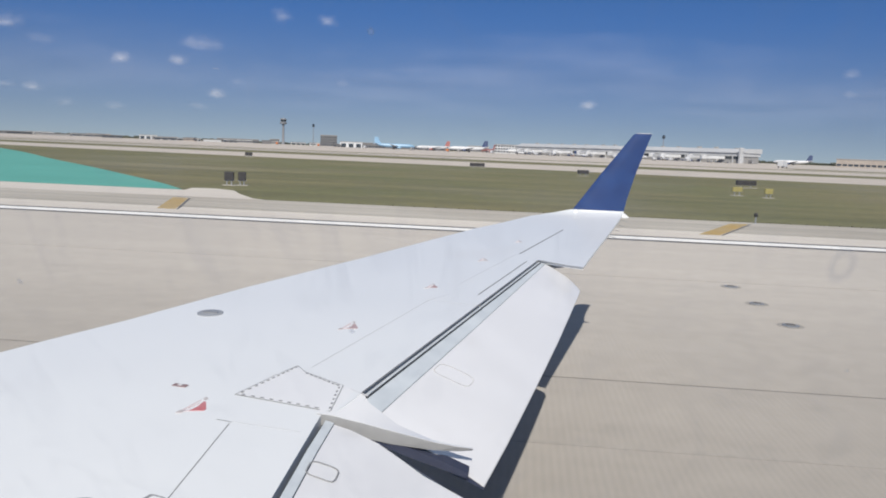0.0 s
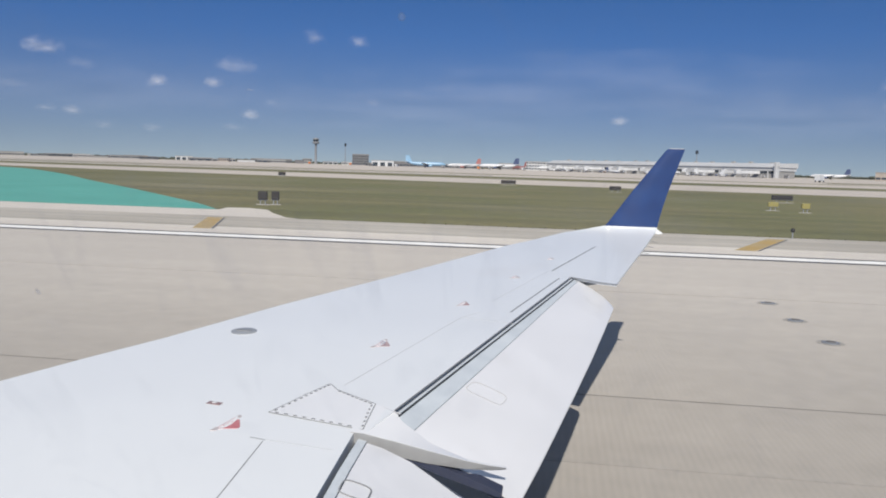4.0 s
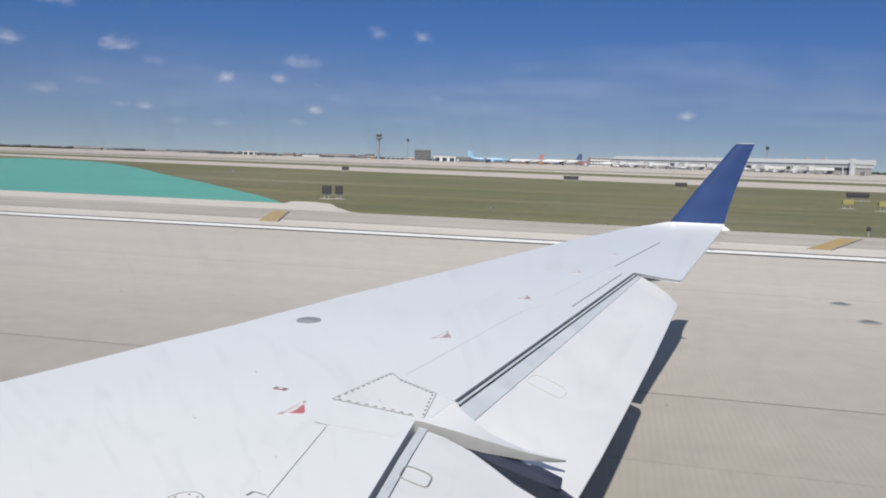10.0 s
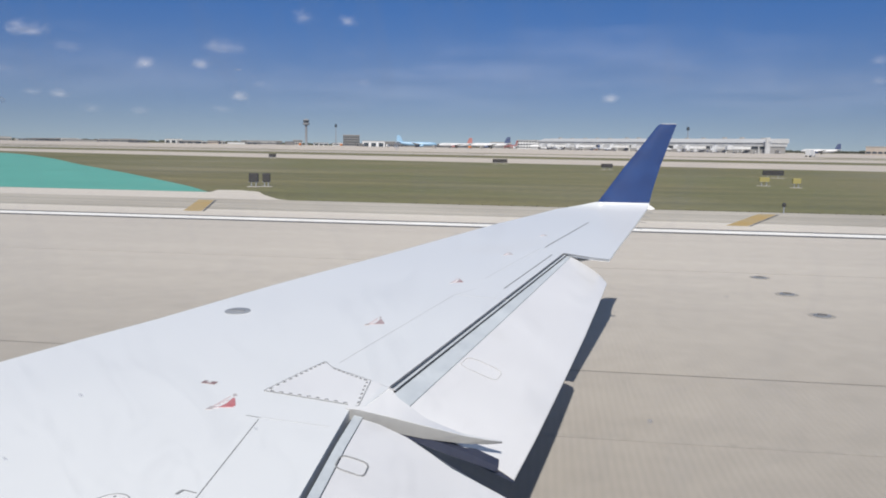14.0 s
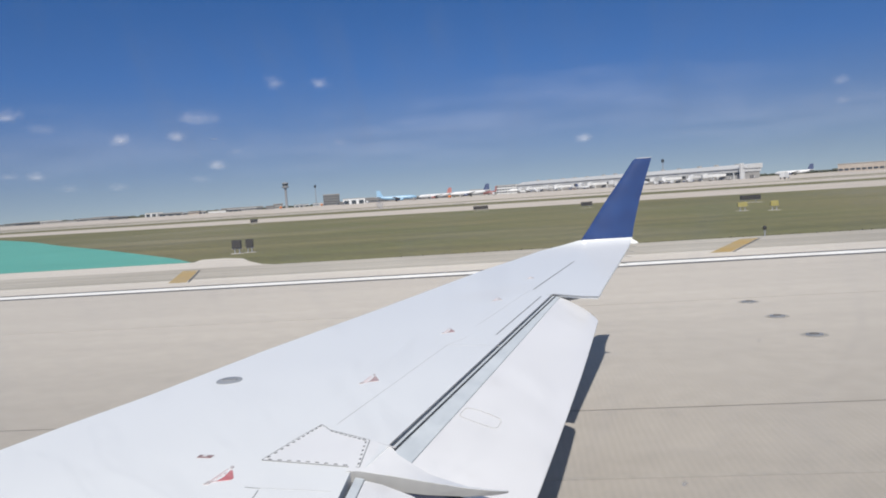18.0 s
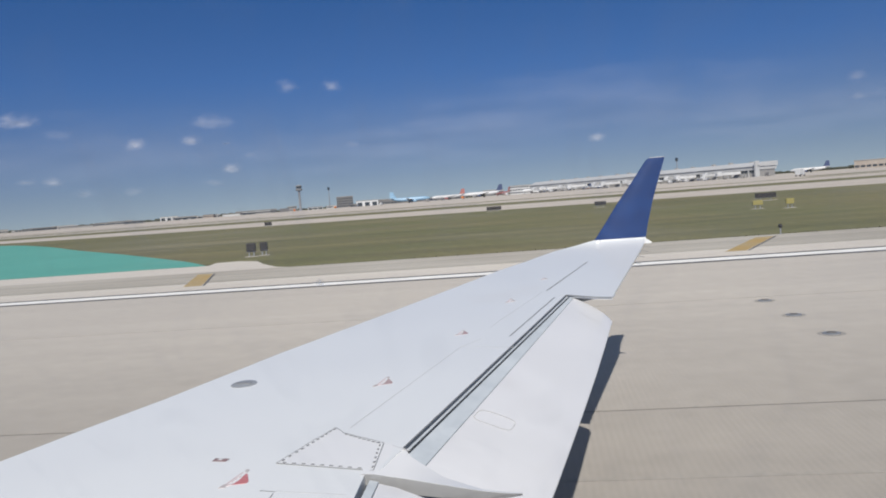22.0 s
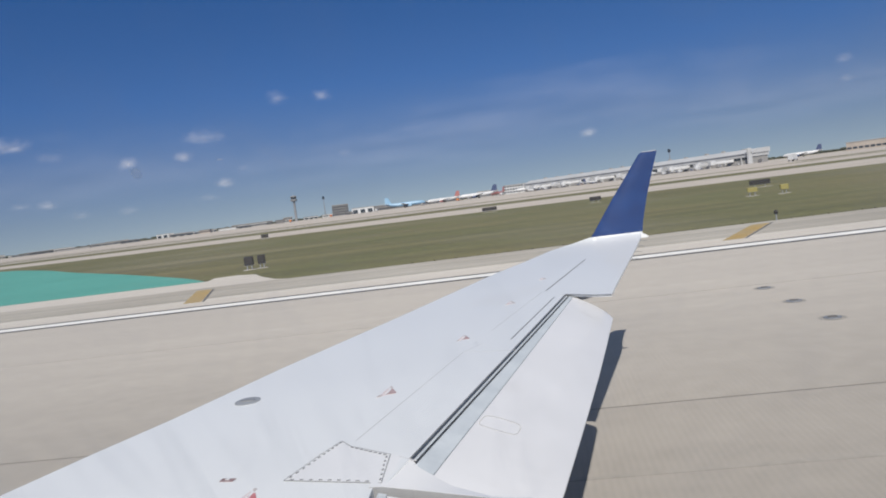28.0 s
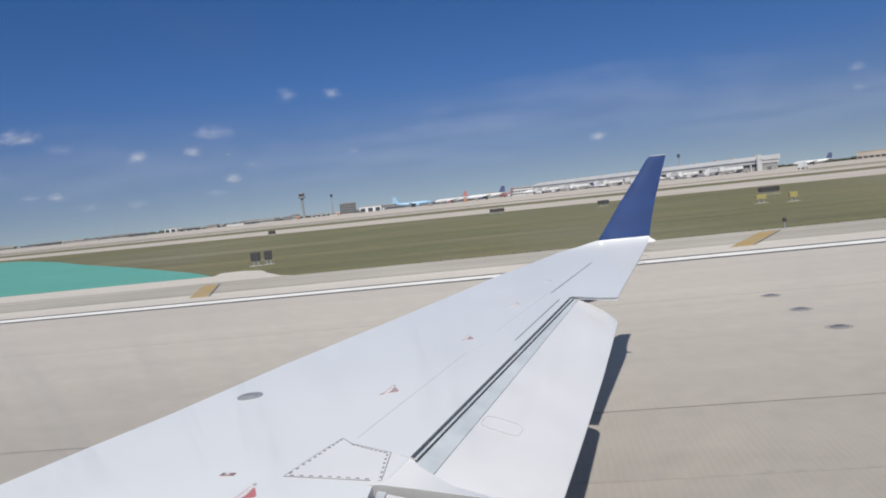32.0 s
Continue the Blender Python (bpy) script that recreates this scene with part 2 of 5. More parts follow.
MAT_LINE_YELLOW = material("yellow_road_paint", (0.47, 0.31, 0.09), 0.75, 0, (0.42, 0.33, 0.19), 0.8, 0.5, 0.1, 10.0,
                           stains=(0.45, 0.40, 0.30), stain_scale=0.7, stain_at=(0.55, 0.8))
MAT_WHITE = material("white_aircraft_paint", (0.80, 0.815, 0.815), 0.34, 0, (0.765, 0.78, 0.785), 0.8, 0.5, 0.012, 25.0, coat=0.2,
                     stains=(0.74, 0.735, 0.72), stain_scale=1.1, stain_at=(0.60, 0.9))
MAT_PANEL = material("white_panel_paint", (0.81, 0.81, 0.81), 0.35, 0, (0.76, 0.76, 0.765), 2.0, 0.5, 0.02, 30.0, coat=0.15)
MAT_FLAP = material("flap_paint", (0.76, 0.76, 0.77), 0.38, 0, (0.70, 0.70, 0.71), 2.2, 0.5, 0.02, 30.0, coat=0.1,
                    stains=(0.62, 0.61, 0.60), stain_scale=3.0, stain_at=(0.6, 0.85))
MAT_BLUE = material("blue_aircraft_paint", (0.008, 0.030, 0.118), 0.6, 0, (0.012, 0.044, 0.158), 5.0, 0.5, 0.05, 20.0)
MAT_BLUE.node_tree.nodes["Principled BSDF"].inputs["Specular IOR Level"].default_value = 0.2
MAT_GAP = material("dark_gap_shade", (0.035, 0.037, 0.04), 0.7, grain=0.2)
MAT_SLOT = material("grey_slot_shade", (0.095, 0.10, 0.105), 0.7, 0, (0.16, 0.165, 0.17), 9.0, 0.5, 0.2, 50.0)
MAT_SEAM = material("grey_panel_seam", (0.23, 0.235, 0.24), 0.6, grain=0.2)
MAT_SEAM_PALE = material("pale_panel_seam", (0.58, 0.58, 0.59), 0.6, grain=0.1)
MAT_BARE = material("bare_aluminium", (0.60, 0.64, 0.665), 0.5, 0.0, (0.50, 0.54, 0.57), 6.0, 0.5, 0.08, 60.0)
MAT_NOSE = material("leading_edge_outline", (0.30, 0.31, 0.33), 0.6, 0.0, (0.40, 0.41, 0.43), 5.0, 0.5, 0.1, 40.0)
MAT_GREY = material("grey_aircraft_paint", (0.42, 0.42, 0.42), 0.5, 0, (0.36, 0.36, 0.37), 4.0, 0.5, 0.05, 30.0)
MAT_FLAP_LINE = material("faint_grey_line", (0.43, 0.43, 0.44), 0.9, grain=0.05)
# dark blue-grey with the shade under the fairing put into the colour
MAT_TRACK = material("shaded_blue_grey_paint", (0.033, 0.04, 0.07), 0.75, 0, (0.05, 0.055, 0.085), 8.0, 0.5, 0.1, 40.0)
MAT_TRACK.node_tree.nodes["Principled BSDF"].inputs["Specular IOR Level"].default_value = 0.05
MAT_SIDE = material("pale_grey_fairing_paint", (0.37, 0.375, 0.385), 0.5, 0, (0.33, 0.335, 0.34), 6.0, 0.5, 0.06, 40.0)
MAT_CAP = material("grey_metal_cap", (0.37, 0.385, 0.40), 0.5, 0.2, (0.30, 0.31, 0.33), 8.0, 0.5, 0.1, 60.0)
MAT_RED = material("faded_red_decal", (0.46, 0.10, 0.11), 0.6, 0, (0.56, 0.27, 0.28), 14.0, 0.5, 0.15, 80.0)
MAT_FADED = material("sun_bleached_decal", (0.36, 0.22, 0.215), 0.6, 0, (0.44, 0.34, 0.34), 14.0, 0.5, 0.15, 80.0)
MAT_PINK = material("rubbed_pink_decal", (0.60, 0.46, 0.47), 0.6, 0, (0.68, 0.60, 0.605), 18.0, 0.5, 0.1, 80.0)
MAT_WORN = material("rubbed_grey_decal", (0.42, 0.36, 0.36), 0.6, 0, (0.55, 0.52, 0.52), 18.0, 0.5, 0.15, 80.0)
MAT_DARK_DECAL = material("dark_decal", (0.20, 0.14, 0.14), 0.6, 0, (0.30, 0.2, 0.2), 20.0, 0.5, 0.15, 80.0)
MAT_CABIN = material("cabin_lining", (0.35, 0.34, 0.32), 0.8, grain=0.05)
# Distance haze put into colour here: whites dulled, dark facade and tower lifted.
MAT_TERMINAL = material("pale_metal_cladding", (0.58, 0.58, 0.575), 0.6, 0, (0.50, 0.50, 0.495), 0.05, 0.5, 0.05, 0.5)
MAT_ROOF = material("white_roof_membrane", (0.55, 0.55, 0.545), 0.6, 0, (0.47, 0.47, 0.465), 0.05, 0.5, 0.05, 0.5)
MAT_TOWER = material("hazed_tower_concrete", (0.23, 0.235, 0.245), 0.7, 0, (0.27, 0.27, 0.28), 0.05, 0.5, 0.1, 0.4)
MAT_GLASS_DARK = material("dark_window_glass", (0.05, 0.06, 0.07), 0.15, grain=0.1, grain_scale=0.3)
MAT_BUILDING_DARK = material("dark_brown_facade", (0.13, 0.125, 0.125), 0.7, 0, (0.17, 0.165, 0.16), 0.05, 0.5, 0.1, 0.4)
MAT_BUILDING_GREY = material("grey_facade", (0.28, 0.27, 0.26), 0.7, 0, (0.34, 0.33, 0.31), 0.04, 0.5, 0.1, 0.4)
MAT_BUILDING_TAN = material("tan_facade", (0.36, 0.30, 0.25), 0.7, 0, (0.42, 0.37, 0.32), 0.04, 0.5, 0.1, 0.4)
MAT_JET_WHITE = material("white_airliner_paint", (0.66, 0.66, 0.655), 0.35, 0, (0.58, 0.58, 0.58), 0.1, 0.5)
MAT_JET_BLUE = material("light_blue_airliner_paint", (0.27, 0.43, 0.58), 0.35, 0, (0.23, 0.39, 0.54), 0.1, 0.5)
# red paled towards salmon, the haze of distance mixed into it
MAT_JET_RED = material("red_airliner_paint", (0.42, 0.17, 0.15), 0.4, 0, (0.37, 0.17, 0.15), 0.1, 0.5)
MAT_JET_NAVY = material("navy_airliner_paint", (0.05, 0.07, 0.14), 0.4, 0, (0.06, 0.08, 0.16), 0.1, 0.5)
MAT_TYRE = material("black_rubber", (0.03, 0.03, 0.03), 0.85, grain=0.2)
MAT_TREES = material("distant_woodland", (0.055, 0.065, 0.045), 0.95, 0, (0.085, 0.085, 0.06), 0.02, 0.5, 0.3, 0.15)
MAT_SIGN_RED = material("faded_red_road_paint", (0.42, 0.075, 0.06), 0.8, 0, (0.46, 0.16, 0.13), 0.6, 0.5, 0.1, 8.0)
MAT_SIGN = material("dark_sign_back", (0.022, 0.02, 0.018), 0.6, 0, (0.035, 0.03, 0.027), 1.0, 0.5, 0.1, 8.0)
MAT_SIGN_YELLOW = material("yellow_sign_face", (0.31, 0.27, 0.09), 0.5, grain=0.08)
MAT_STEEL = material("galvanised_steel", (0.40, 0.41, 0.42), 0.5, 0.6, grain=0.1)
MAT_ORANGE = material("orange_marker", (0.65, 0.20, 0.04), 0.6, grain=0.08)


def cloud_material(name, scale, stretch, soft):
    """White vapour that thins out towards a ragged rim."""
    m = bpy.data.materials.new(name)
    m.use_nodes = True
    n, l = m.node_tree.nodes, m.node_tree.links
    n.remove(n["Principled BSDF"])
    out = n["Material Output"]
    co = n.new("ShaderNodeTexCoord")
    far = n.new("ShaderNodeVectorMath")
    far.operation = "LENGTH"
    l.new(co.outputs["UV"], far.inputs[0])
    no = n.new("ShaderNodeTexNoise")
    no.inputs["Scale"].default_value, no.inputs["Detail"].default_value, no.inputs["Roughness"].default_value = scale, 8, 0.62
    geo, mp = n.new("ShaderNodeNewGeometry"), n.new("ShaderNodeMapping")
    mp.inputs["Scale"].default_value = stretch
    l.new(geo.outputs["Position"], mp.inputs["Vector"])
    l.new(mp.outputs[0], no.inputs["Vector"])
    wob = n.new("ShaderNodeMath")
    wob.operation, wob.inputs[1].default_value = "MULTIPLY_ADD", 1.9
    l.new(no.outputs["Fac"], wob.inputs[0])
    l.new(far.outputs["Value"], wob.inputs[2])
    r = n.new("ShaderNodeMapRange")
    r.interpolation_type = "SMOOTHSTEP"
    r.inputs["From Min"].default_value, r.inputs["From Max"].default_value = soft
    r.inputs["To Min"].default_value, r.inputs["To Max"].default_value = 1.0, 0.0
    l.new(wob.outputs[0], r.inputs["Value"])
    info = n.new("ShaderNodeObjectInfo")
    thin = n.new("ShaderNodeMath")
    thin.operation = "MULTIPLY"
    l.new(r.outputs[0], thin.inputs[0])
    l.new(info.outputs["Alpha"], thin.inputs[1])
    tr, di = n.new("ShaderNodeBsdfTransparent"), n.new("ShaderNodeBsdfDiffuse")
    di.inputs["Color"].default_value = (0.84, 0.81, 0.80, 1)
    mx = n.new("ShaderNodeMixShader")
    l.new(thin.outputs[0], mx.inputs["Fac"])
    l.new(tr.outputs[0], mx.inputs[1])
    l.new(di.outputs[0], mx.inputs[2])
    l.new(mx.outputs[0], out.inputs["Surface"])
    return m


def pane_material():
    """Clear acrylic with a thin dirty film, smears, scratches and an added veil of haze."""
    m = bpy.data.materials.new("smeared_acrylic")
    m.use_nodes = True
    n, l = m.node_tree.nodes, m.node_tree.links
    n.remove(n["Principled BSDF"])
    out = n["Material Output"]
    geo = n.new("ShaderNodeNewGeometry")
    mp = n.new("ShaderNodeMapping")
    mp.inputs["Scale"].default_value = (150, 150, 55)
    l.new(geo.outputs["Position"], mp.inputs["Vector"])
    a = n.new("ShaderNodeTexNoise")
    a.inputs["Scale"].default_value, a.inputs["Detail"].default_value, a.inputs["Distortion"].default_value = 1.0, 5, 1.2
    l.new(mp.outputs[0], a.inputs["Vector"])
    r = n.new("ShaderNodeMapRange")
    r.inputs["From Min"].default_value, r.inputs["From Max"].default_value = 0.52, 0.8
    # the lower value is an even veil of glare put into the pane
    r.inputs["To Min"].default_value, r.inputs["To Max"].default_value = 0.055, 0.125
    l.new(a.outputs["Fac"], r.inputs["Value"])
    sep, low, high, both, smear, total = (n.new("ShaderNode" + k) for k in ("SeparateXYZ", "MapRange", "MapRange", "Math", "MapRange", "Math"))
    l.new(geo.outputs["Position"], sep.inputs[0])
    low.inputs["From Min"].default_value, low.inputs["From Max"].default_value = 2.4955, 2.4985
    high.inputs["From Min"].default_value, high.inputs["From Max"].default_value = 2.508, 2.505
    smear.inputs["From Min"].default_value, smear.inputs["From Max"].default_value = 0.53, 0.74
    smear.inputs["To Max"].default_value = 0.11
    l.new(sep.outputs["Z"], low.inputs["Value"])
    l.new(sep.outputs["Z"], high.inputs["Value"])
    wide = n.new("ShaderNodeMapping")
    wide.inputs["Scale"].default_value = (230, 60, 45)
    l.new(geo.outputs["Position"], wide.inputs["Vector"])
    c = n.new("ShaderNodeTexNoise")
    c.inputs["Scale"].default_value, c.inputs["Detail"].default_value, c.inputs["Distortion"].default_value = 1.0, 3, 0.6
    l.new(wide.outputs[0], c.inputs["Vector"])
    l.new(c.outputs["Fac"], smear.inputs["Value"])
    both.operation = "MULTIPLY"
    l.new(low.outputs[0], both.inputs[0])
    l.new(high.outputs[0], both.inputs[1])
    total.operation = "MULTIPLY_ADD"
    l.new(both.outputs[0], total.inputs[0])
    l.new(smear.outputs[0], total.inputs[1])
    l.new(r.outputs[0], total.inputs[2])
    # a dried ring-shaped smudge near the rear rim of the pane
    off, flat, away, rise, fall, ring, ragged, sum_up = (n.new("ShaderNode" + k) for k in ("VectorMath", "VectorMath", "VectorMath", "MapRange", "MapRange", "Math", "Math", "Math"))
    off.operation, off.inputs[1].default_value = "SUBTRACT", (0.0327, 0, 2.5035)
    flat.operation, flat.inputs[1].default_value = "MULTIPLY", (1.25, 0, 0.8)
    away.operation, ring.operation, ragged.operation, sum_up.operation = "LENGTH", "MULTIPLY", "MULTIPLY", "MULTIPLY_ADD"
    l.new(geo.outputs["Position"], off.inputs[0])
    l.new(off.outputs[0], flat.inputs[0])
    l.new(flat.outputs[0], away.inputs[0])
    for node, lo, hi in ((rise, 0.0004, 0.0011), (fall, 0.0019, 0.0011)):
        node.interpolation_type = "SMOOTHSTEP"
        node.inputs["From Min"].default_value, node.inputs["From Max"].default_value = lo, hi
        l.new(away.outputs["Value"], node.inputs["Value"])
    l.new(rise.outputs[0], ring.inputs[0])
    l.new(fall.outputs[0], ring.inputs[1])
    l.new(ring.outputs[0], ragged.inputs[0])
    l.new(c.outputs["Fac"], ragged.inputs[1])
    l.new(ragged.outputs[0], sum_up.inputs[0])
    sum_up.inputs[1].default_value = 0.32
    l.new(total.outputs[0], sum_up.inputs[2])
    # scattered dried specks
    plane, cells, near, pick, chosen, speck = (n.new("ShaderNode" + k) for k in ("VectorMath", "TexVoronoi", "MapRange", "SeparateColor", "Math", "Math"))
    plane.operation, plane.inputs[1].default_value = "MULTIPLY", (1, 0, 1)
    l.new(geo.outputs["Position"], plane.inputs[0])
    cells.inputs["Scale"].default_value = 190.0
    l.new(plane.outputs[0], cells.inputs["Vector"])
    near.interpolation_type = "SMOOTHSTEP"
    near.inputs["From Min"].default_value, near.inputs["From Max"].default_value = 0.085, 0.03
    l.new(cells.outputs["Distance"], near.inputs["Value"])
    l.new(cells.outputs["Color"], pick.inputs[0])
    chosen.operation, chosen.inputs[1].default_value = "GREATER_THAN", 0.72
    l.new(pick.outputs["Red"], chosen.inputs[0])
    speck.operation = "MULTIPLY"
    l.new(near.outputs[0], speck.inputs[0])
    l.new(chosen.outputs[0], speck.inputs[1])
    dirt_veil = n.new("ShaderNodeMath")
    dirt_veil.operation, dirt_veil.inputs[1].default_value = "MULTIPLY_ADD", 0.30
    l.new(speck.outputs[0], dirt_veil.inputs[0])
    l.new(sum_up.outputs[0], dirt_veil.inputs[2])
    r = dirt_veil
    tr, di = n.new("ShaderNodeBsdfTransparent"), n.new("ShaderNodeBsdfTranslucent")
    tr.inputs["Color"].default_value = (0.985, 0.99, 1.0, 1)
    di.inputs["Color"].default_value = (0.85, 0.85, 0.85, 1)
    mx = n.new("ShaderNodeMixShader")
    l.new(r.outputs[0], mx.inputs["Fac"])
    l.new(tr.outputs[0], mx.inputs[1])
    l.new(di.outputs[0], mx.inputs[2])
    l.new(mx.outputs[0], out.inputs["Surface"])
    return m


MAT_CLOUD = cloud_material("cloud_vapour", 0.012, (1, 1, 1.3), (0.55, 1.95))
MAT_VEIL = cloud_material("thin_cloud_veil", 0.0022, (1, 1, 2.6), (0.55, 2.1))
MAT_PANE = pane_material()


# ---- mesh helpers ----
def mesh(name, verts, faces, mat, smooth=False):
    me = bpy.data.meshes.new(name)
    me.from_pydata([tuple(v) for v in verts], [], faces)
    me.validate()
    bm = bmesh.new()
    bm.from_mesh(me)
    bmesh.ops.recalc_face_normals(bm, faces=bm.faces)
    bm.to_mesh(me)
    bm.free()
    me.materials.append(mat)
    if smooth:
        me.polygons.foreach_set("use_smooth", [True] * len(me.polygons))
        me.set_sharp_from_angle(angle=radians(38))
    return me


def part(name, data, parent=None, label="", m=None):
    ob = new(name, data)
    if parent:
        ob.parent = parent
    if m is not None:
        ob.matrix_basis = m
    return tagged(ob, label)


def thing(name, label, category, group="", kind="", at=None):
    ob = new(name)
    if at is not None:
        ob.matrix_basis = at
    return tagged(ob, label, category, group, kind)


def block(x0, x1, y0, y1, z0, z1, bevel=0.0):
    """Verts and faces of a box, with bevelled upright edges if asked."""
    if bevel <= 0:
        v = [(x, y, z) for z in (z0, z1) for x, y in ((x0, y0), (x1, y0), (x1, y1), (x0, y1))]
        f = [(0, 3, 2, 1), (4, 5, 6, 7), (0, 1, 5, 4), (1, 2, 6, 5), (2, 3, 7, 6), (3, 0, 4, 7)]
        return v, f
    c = bevel
    ring = [(x0 + c, y0), (x1 - c, y0), (x1, y0 + c), (x1, y1 - c), (x1 - c, y1), (x0 + c, y1), (x0, y1 - c), (x0, y0 + c)]
    inner = [(min(max(x, x0 + c), x1 - c), min(max(y, y0 + c), y1 - c)) for x, y in ring]
    v = [(x, y, z0) for x, y in ring] + [(x, y, z1 - c) for x, y in ring] + [(x, y, z1) for x, y in inner]
    f = [tuple(range(7, -1, -1))]
    for k in (0, 8):
        f += [(k + i, k + (i + 1) % 8, k + 8 + (i + 1) % 8, k + 8 + i) for i in range(8)]
    f.append(tuple(range(16, 24)))
    return v, f


def box(name, parent, mat, x0, x1, y0, y1, z0, z1, bevel=0.0, label="", m=None):
    return part(name, mesh(name, *block(x0, x1, y0, y1, z0, z1, bevel), mat), parent, label, m)


def loft(rings, cap=True, closed=True):
    """Verts and faces through rings of equal length."""
    k = len(rings[0])
    v = [p for r in rings for p in r]
    f = []
    for i in range(len(rings) - 1):
        for j in range(k if closed else k - 1):
            a, b = i * k + j, i * k + (j + 1) % k
            f.append((a, b, b + k, a + k))
    if cap:
        f += [tuple(range(k - 1, -1, -1)), tuple(range((len(rings) - 1) * k, len(rings) * k))]
    return v, f


def circle(r, z, n=16, cx=0.0, cy=0.0):
    return [(cx + r * math.cos(2 * math.pi * i / n), cy + r * math.sin(2 * math.pi * i / n), z) for i in range(n)]


def tube(points, r, n=6):
    """A thin rod through points."""
    rings = []
    for i, p in enumerate(points):
        p = Vector(p)
        d = (Vector(points[min(i + 1, len(points) - 1)]) - Vector(points[max(i - 1, 0)])).normalized()
        side = d.cross(Vector((0, 0, 1)))
        side = side.normalized() if side.length > 1e-4 else Vector((1, 0, 0))
        up = side.cross(d)
        rings.append([tuple(p + r * (math.cos(a) * side + math.sin(a) * up)) for a in (2 * math.pi * j / n for j in range(n))])
    return loft(rings)


def lerp(table, y):
    return float(np.interp(y, [a for a, _ in table], [b for _, b in table]))

# ---- the ground and the runway ----
def setting(name, data, label, category, m=None):
    ob = part(name, data, None, "", m)
    return tagged(ob, label, category, kind="structure")


def polygon(points, z0, z1):
    n = len(points)
    v = [(x, y, z0) for x, y in points] + [(x, y, z1) for x, y in points]
    f = [tuple(range(n - 1, -1, -1)), tuple(range(n, 2 * n))]
    f += [(i, (i + 1) % n, n + (i + 1) % n, n + i) for i in range(n)]
    return v, f


def smooth_line(points, steps=10):
    """A soft line through points, by Catmull and Rom."""
    out = []
    for i in range(len(points) - 1):
        p0, p1, p2, p3 = (Vector((*points[min(max(j, 0), len(points) - 1)], 0)) for j in (i - 1, i, i + 1, i + 2))
        for s in range(steps):
            u = s / steps
            q = 0.5 * (2 * p1 + (p2 - p0) * u + (2 * p0 - 5 * p1 + 4 * p2 - p3) * u * u + (3 * p1 - p0 - 3 * p2 + p3) * u ** 3)
            out.append((q.x, q.y))
    return out + [points[-1]]


def ground_sheet():
    v, f = [], []
    xs = [-4800, -2400, -1200, -600, -300, -150, 0, 150, 300, 600, 1200, 2400, 4800]
    ys = [-4800, -1200, -300, -60, 25, 60, 120, 240, 480, 900, 1800, 3200, 4900]
    for y in ys:
        for x in xs:
            v.append((x, y, -0.07))
    k = len(xs)
    for j in range(len(ys) - 1):
        for i in range(k - 1):
            f.append((j * k + i, j * k + i + 1, (j + 1) * k + i + 1, (j + 1) * k + i))
    return mesh("ground", v, f, MAT_GRASS)


ground = setting("ground", ground_sheet(), "mown airfield grass in dry green and straw brown", "grass")

THRESHOLD = 106.0


def station(d):
    """The x of a place d metres down the runway from its threshold."""
    return THRESHOLD - d


runway = thing("runway", "pale beige grooved concrete runway with dark sealed joints", "runway", kind="structure")
LANES = [-25.6, -18.4, -10.8, -3.2, 1.2, 8.75, 16.6, 25.7]
box("joint_bed", runway, MAT_JOINT, -1020, 180, -25.7, 25.75, -0.35, -0.006, label="dark sealant in the joints")
for i in range(len(LANES) - 1):
    y0, y1 = LANES[i] + 0.02, LANES[i + 1] - 0.02
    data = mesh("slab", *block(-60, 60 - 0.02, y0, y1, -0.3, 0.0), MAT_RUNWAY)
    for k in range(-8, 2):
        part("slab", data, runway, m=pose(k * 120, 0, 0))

shoulder = thing("runway_shoulder", "pale bleached concrete shoulder beside the runway", "pavement", kind="structure")
box("shoulder_bed", shoulder, MAT_JOINT, -1020, 180, 25.75, 33.6, -0.35, -0.03, label="dark sealant in the joints")
for y0, y1, mat in ((25.76, 28.3, MAT_SHOULDER), (28.42, 33.6, MAT_SHOULDER_OUTER)):
    data = mesh("slab", *block(-60, 59.98, y0, y1, -0.3, -0.006), mat)
    for k in range(-8, 2):
        part("slab", data, shoulder, m=pose(k * 120, 0, 0))


def flat_marking(points, name, mat, parent, z=0.004, label=""):
    return part(name, mesh(name, *polygon(points, z - 0.003, z), mat), parent, label)


def bordered(parent, x0, x1, y0, y1, label):
    """A white painted bar with a black border."""
    flat_marking([(x0 - 0.3, y0 - 0.3), (x1 + 0.3, y0 - 0.3), (x1 + 0.3, y1 + 0.3), (x0 - 0.3, y1 + 0.3)],
                 "border", MAT_LINE_BLACK, parent, 0.004)
    flat_marking([(x0, y0), (x1, y0), (x1, y1), (x0, y1)], "paint", MAT_LINE_WHITE, parent, 0.008)


edge = thing("runway_edge_line", "white runway edge line with thin black borders", "road marking", kind="structure")
for y0, y1, mat, z in ((24.10, 24.45, MAT_LINE_BLACK, 0.004), (24.45, 25.25, MAT_LINE_WHITE, 0.008), (25.25, 25.60, MAT_LINE_BLACK, 0.004)):
    for k in range(-10, 1):
        flat_marking([(k * 100, y0), (k * 100 + 99.99, y0), (k * 100 + 99.99, y1), (k * 100, y1)],
                     "paint" if mat is MAT_LINE_WHITE else "border", mat, edge, z)

def runway_bar(d0, d1, y0, y1, label, name="touchdown_bar", group="touchdown zone bars"):
    bar = thing(name, label, "road marking", group, "structure")
    bordered(bar, station(d1), station(d0), y0, y1, "")


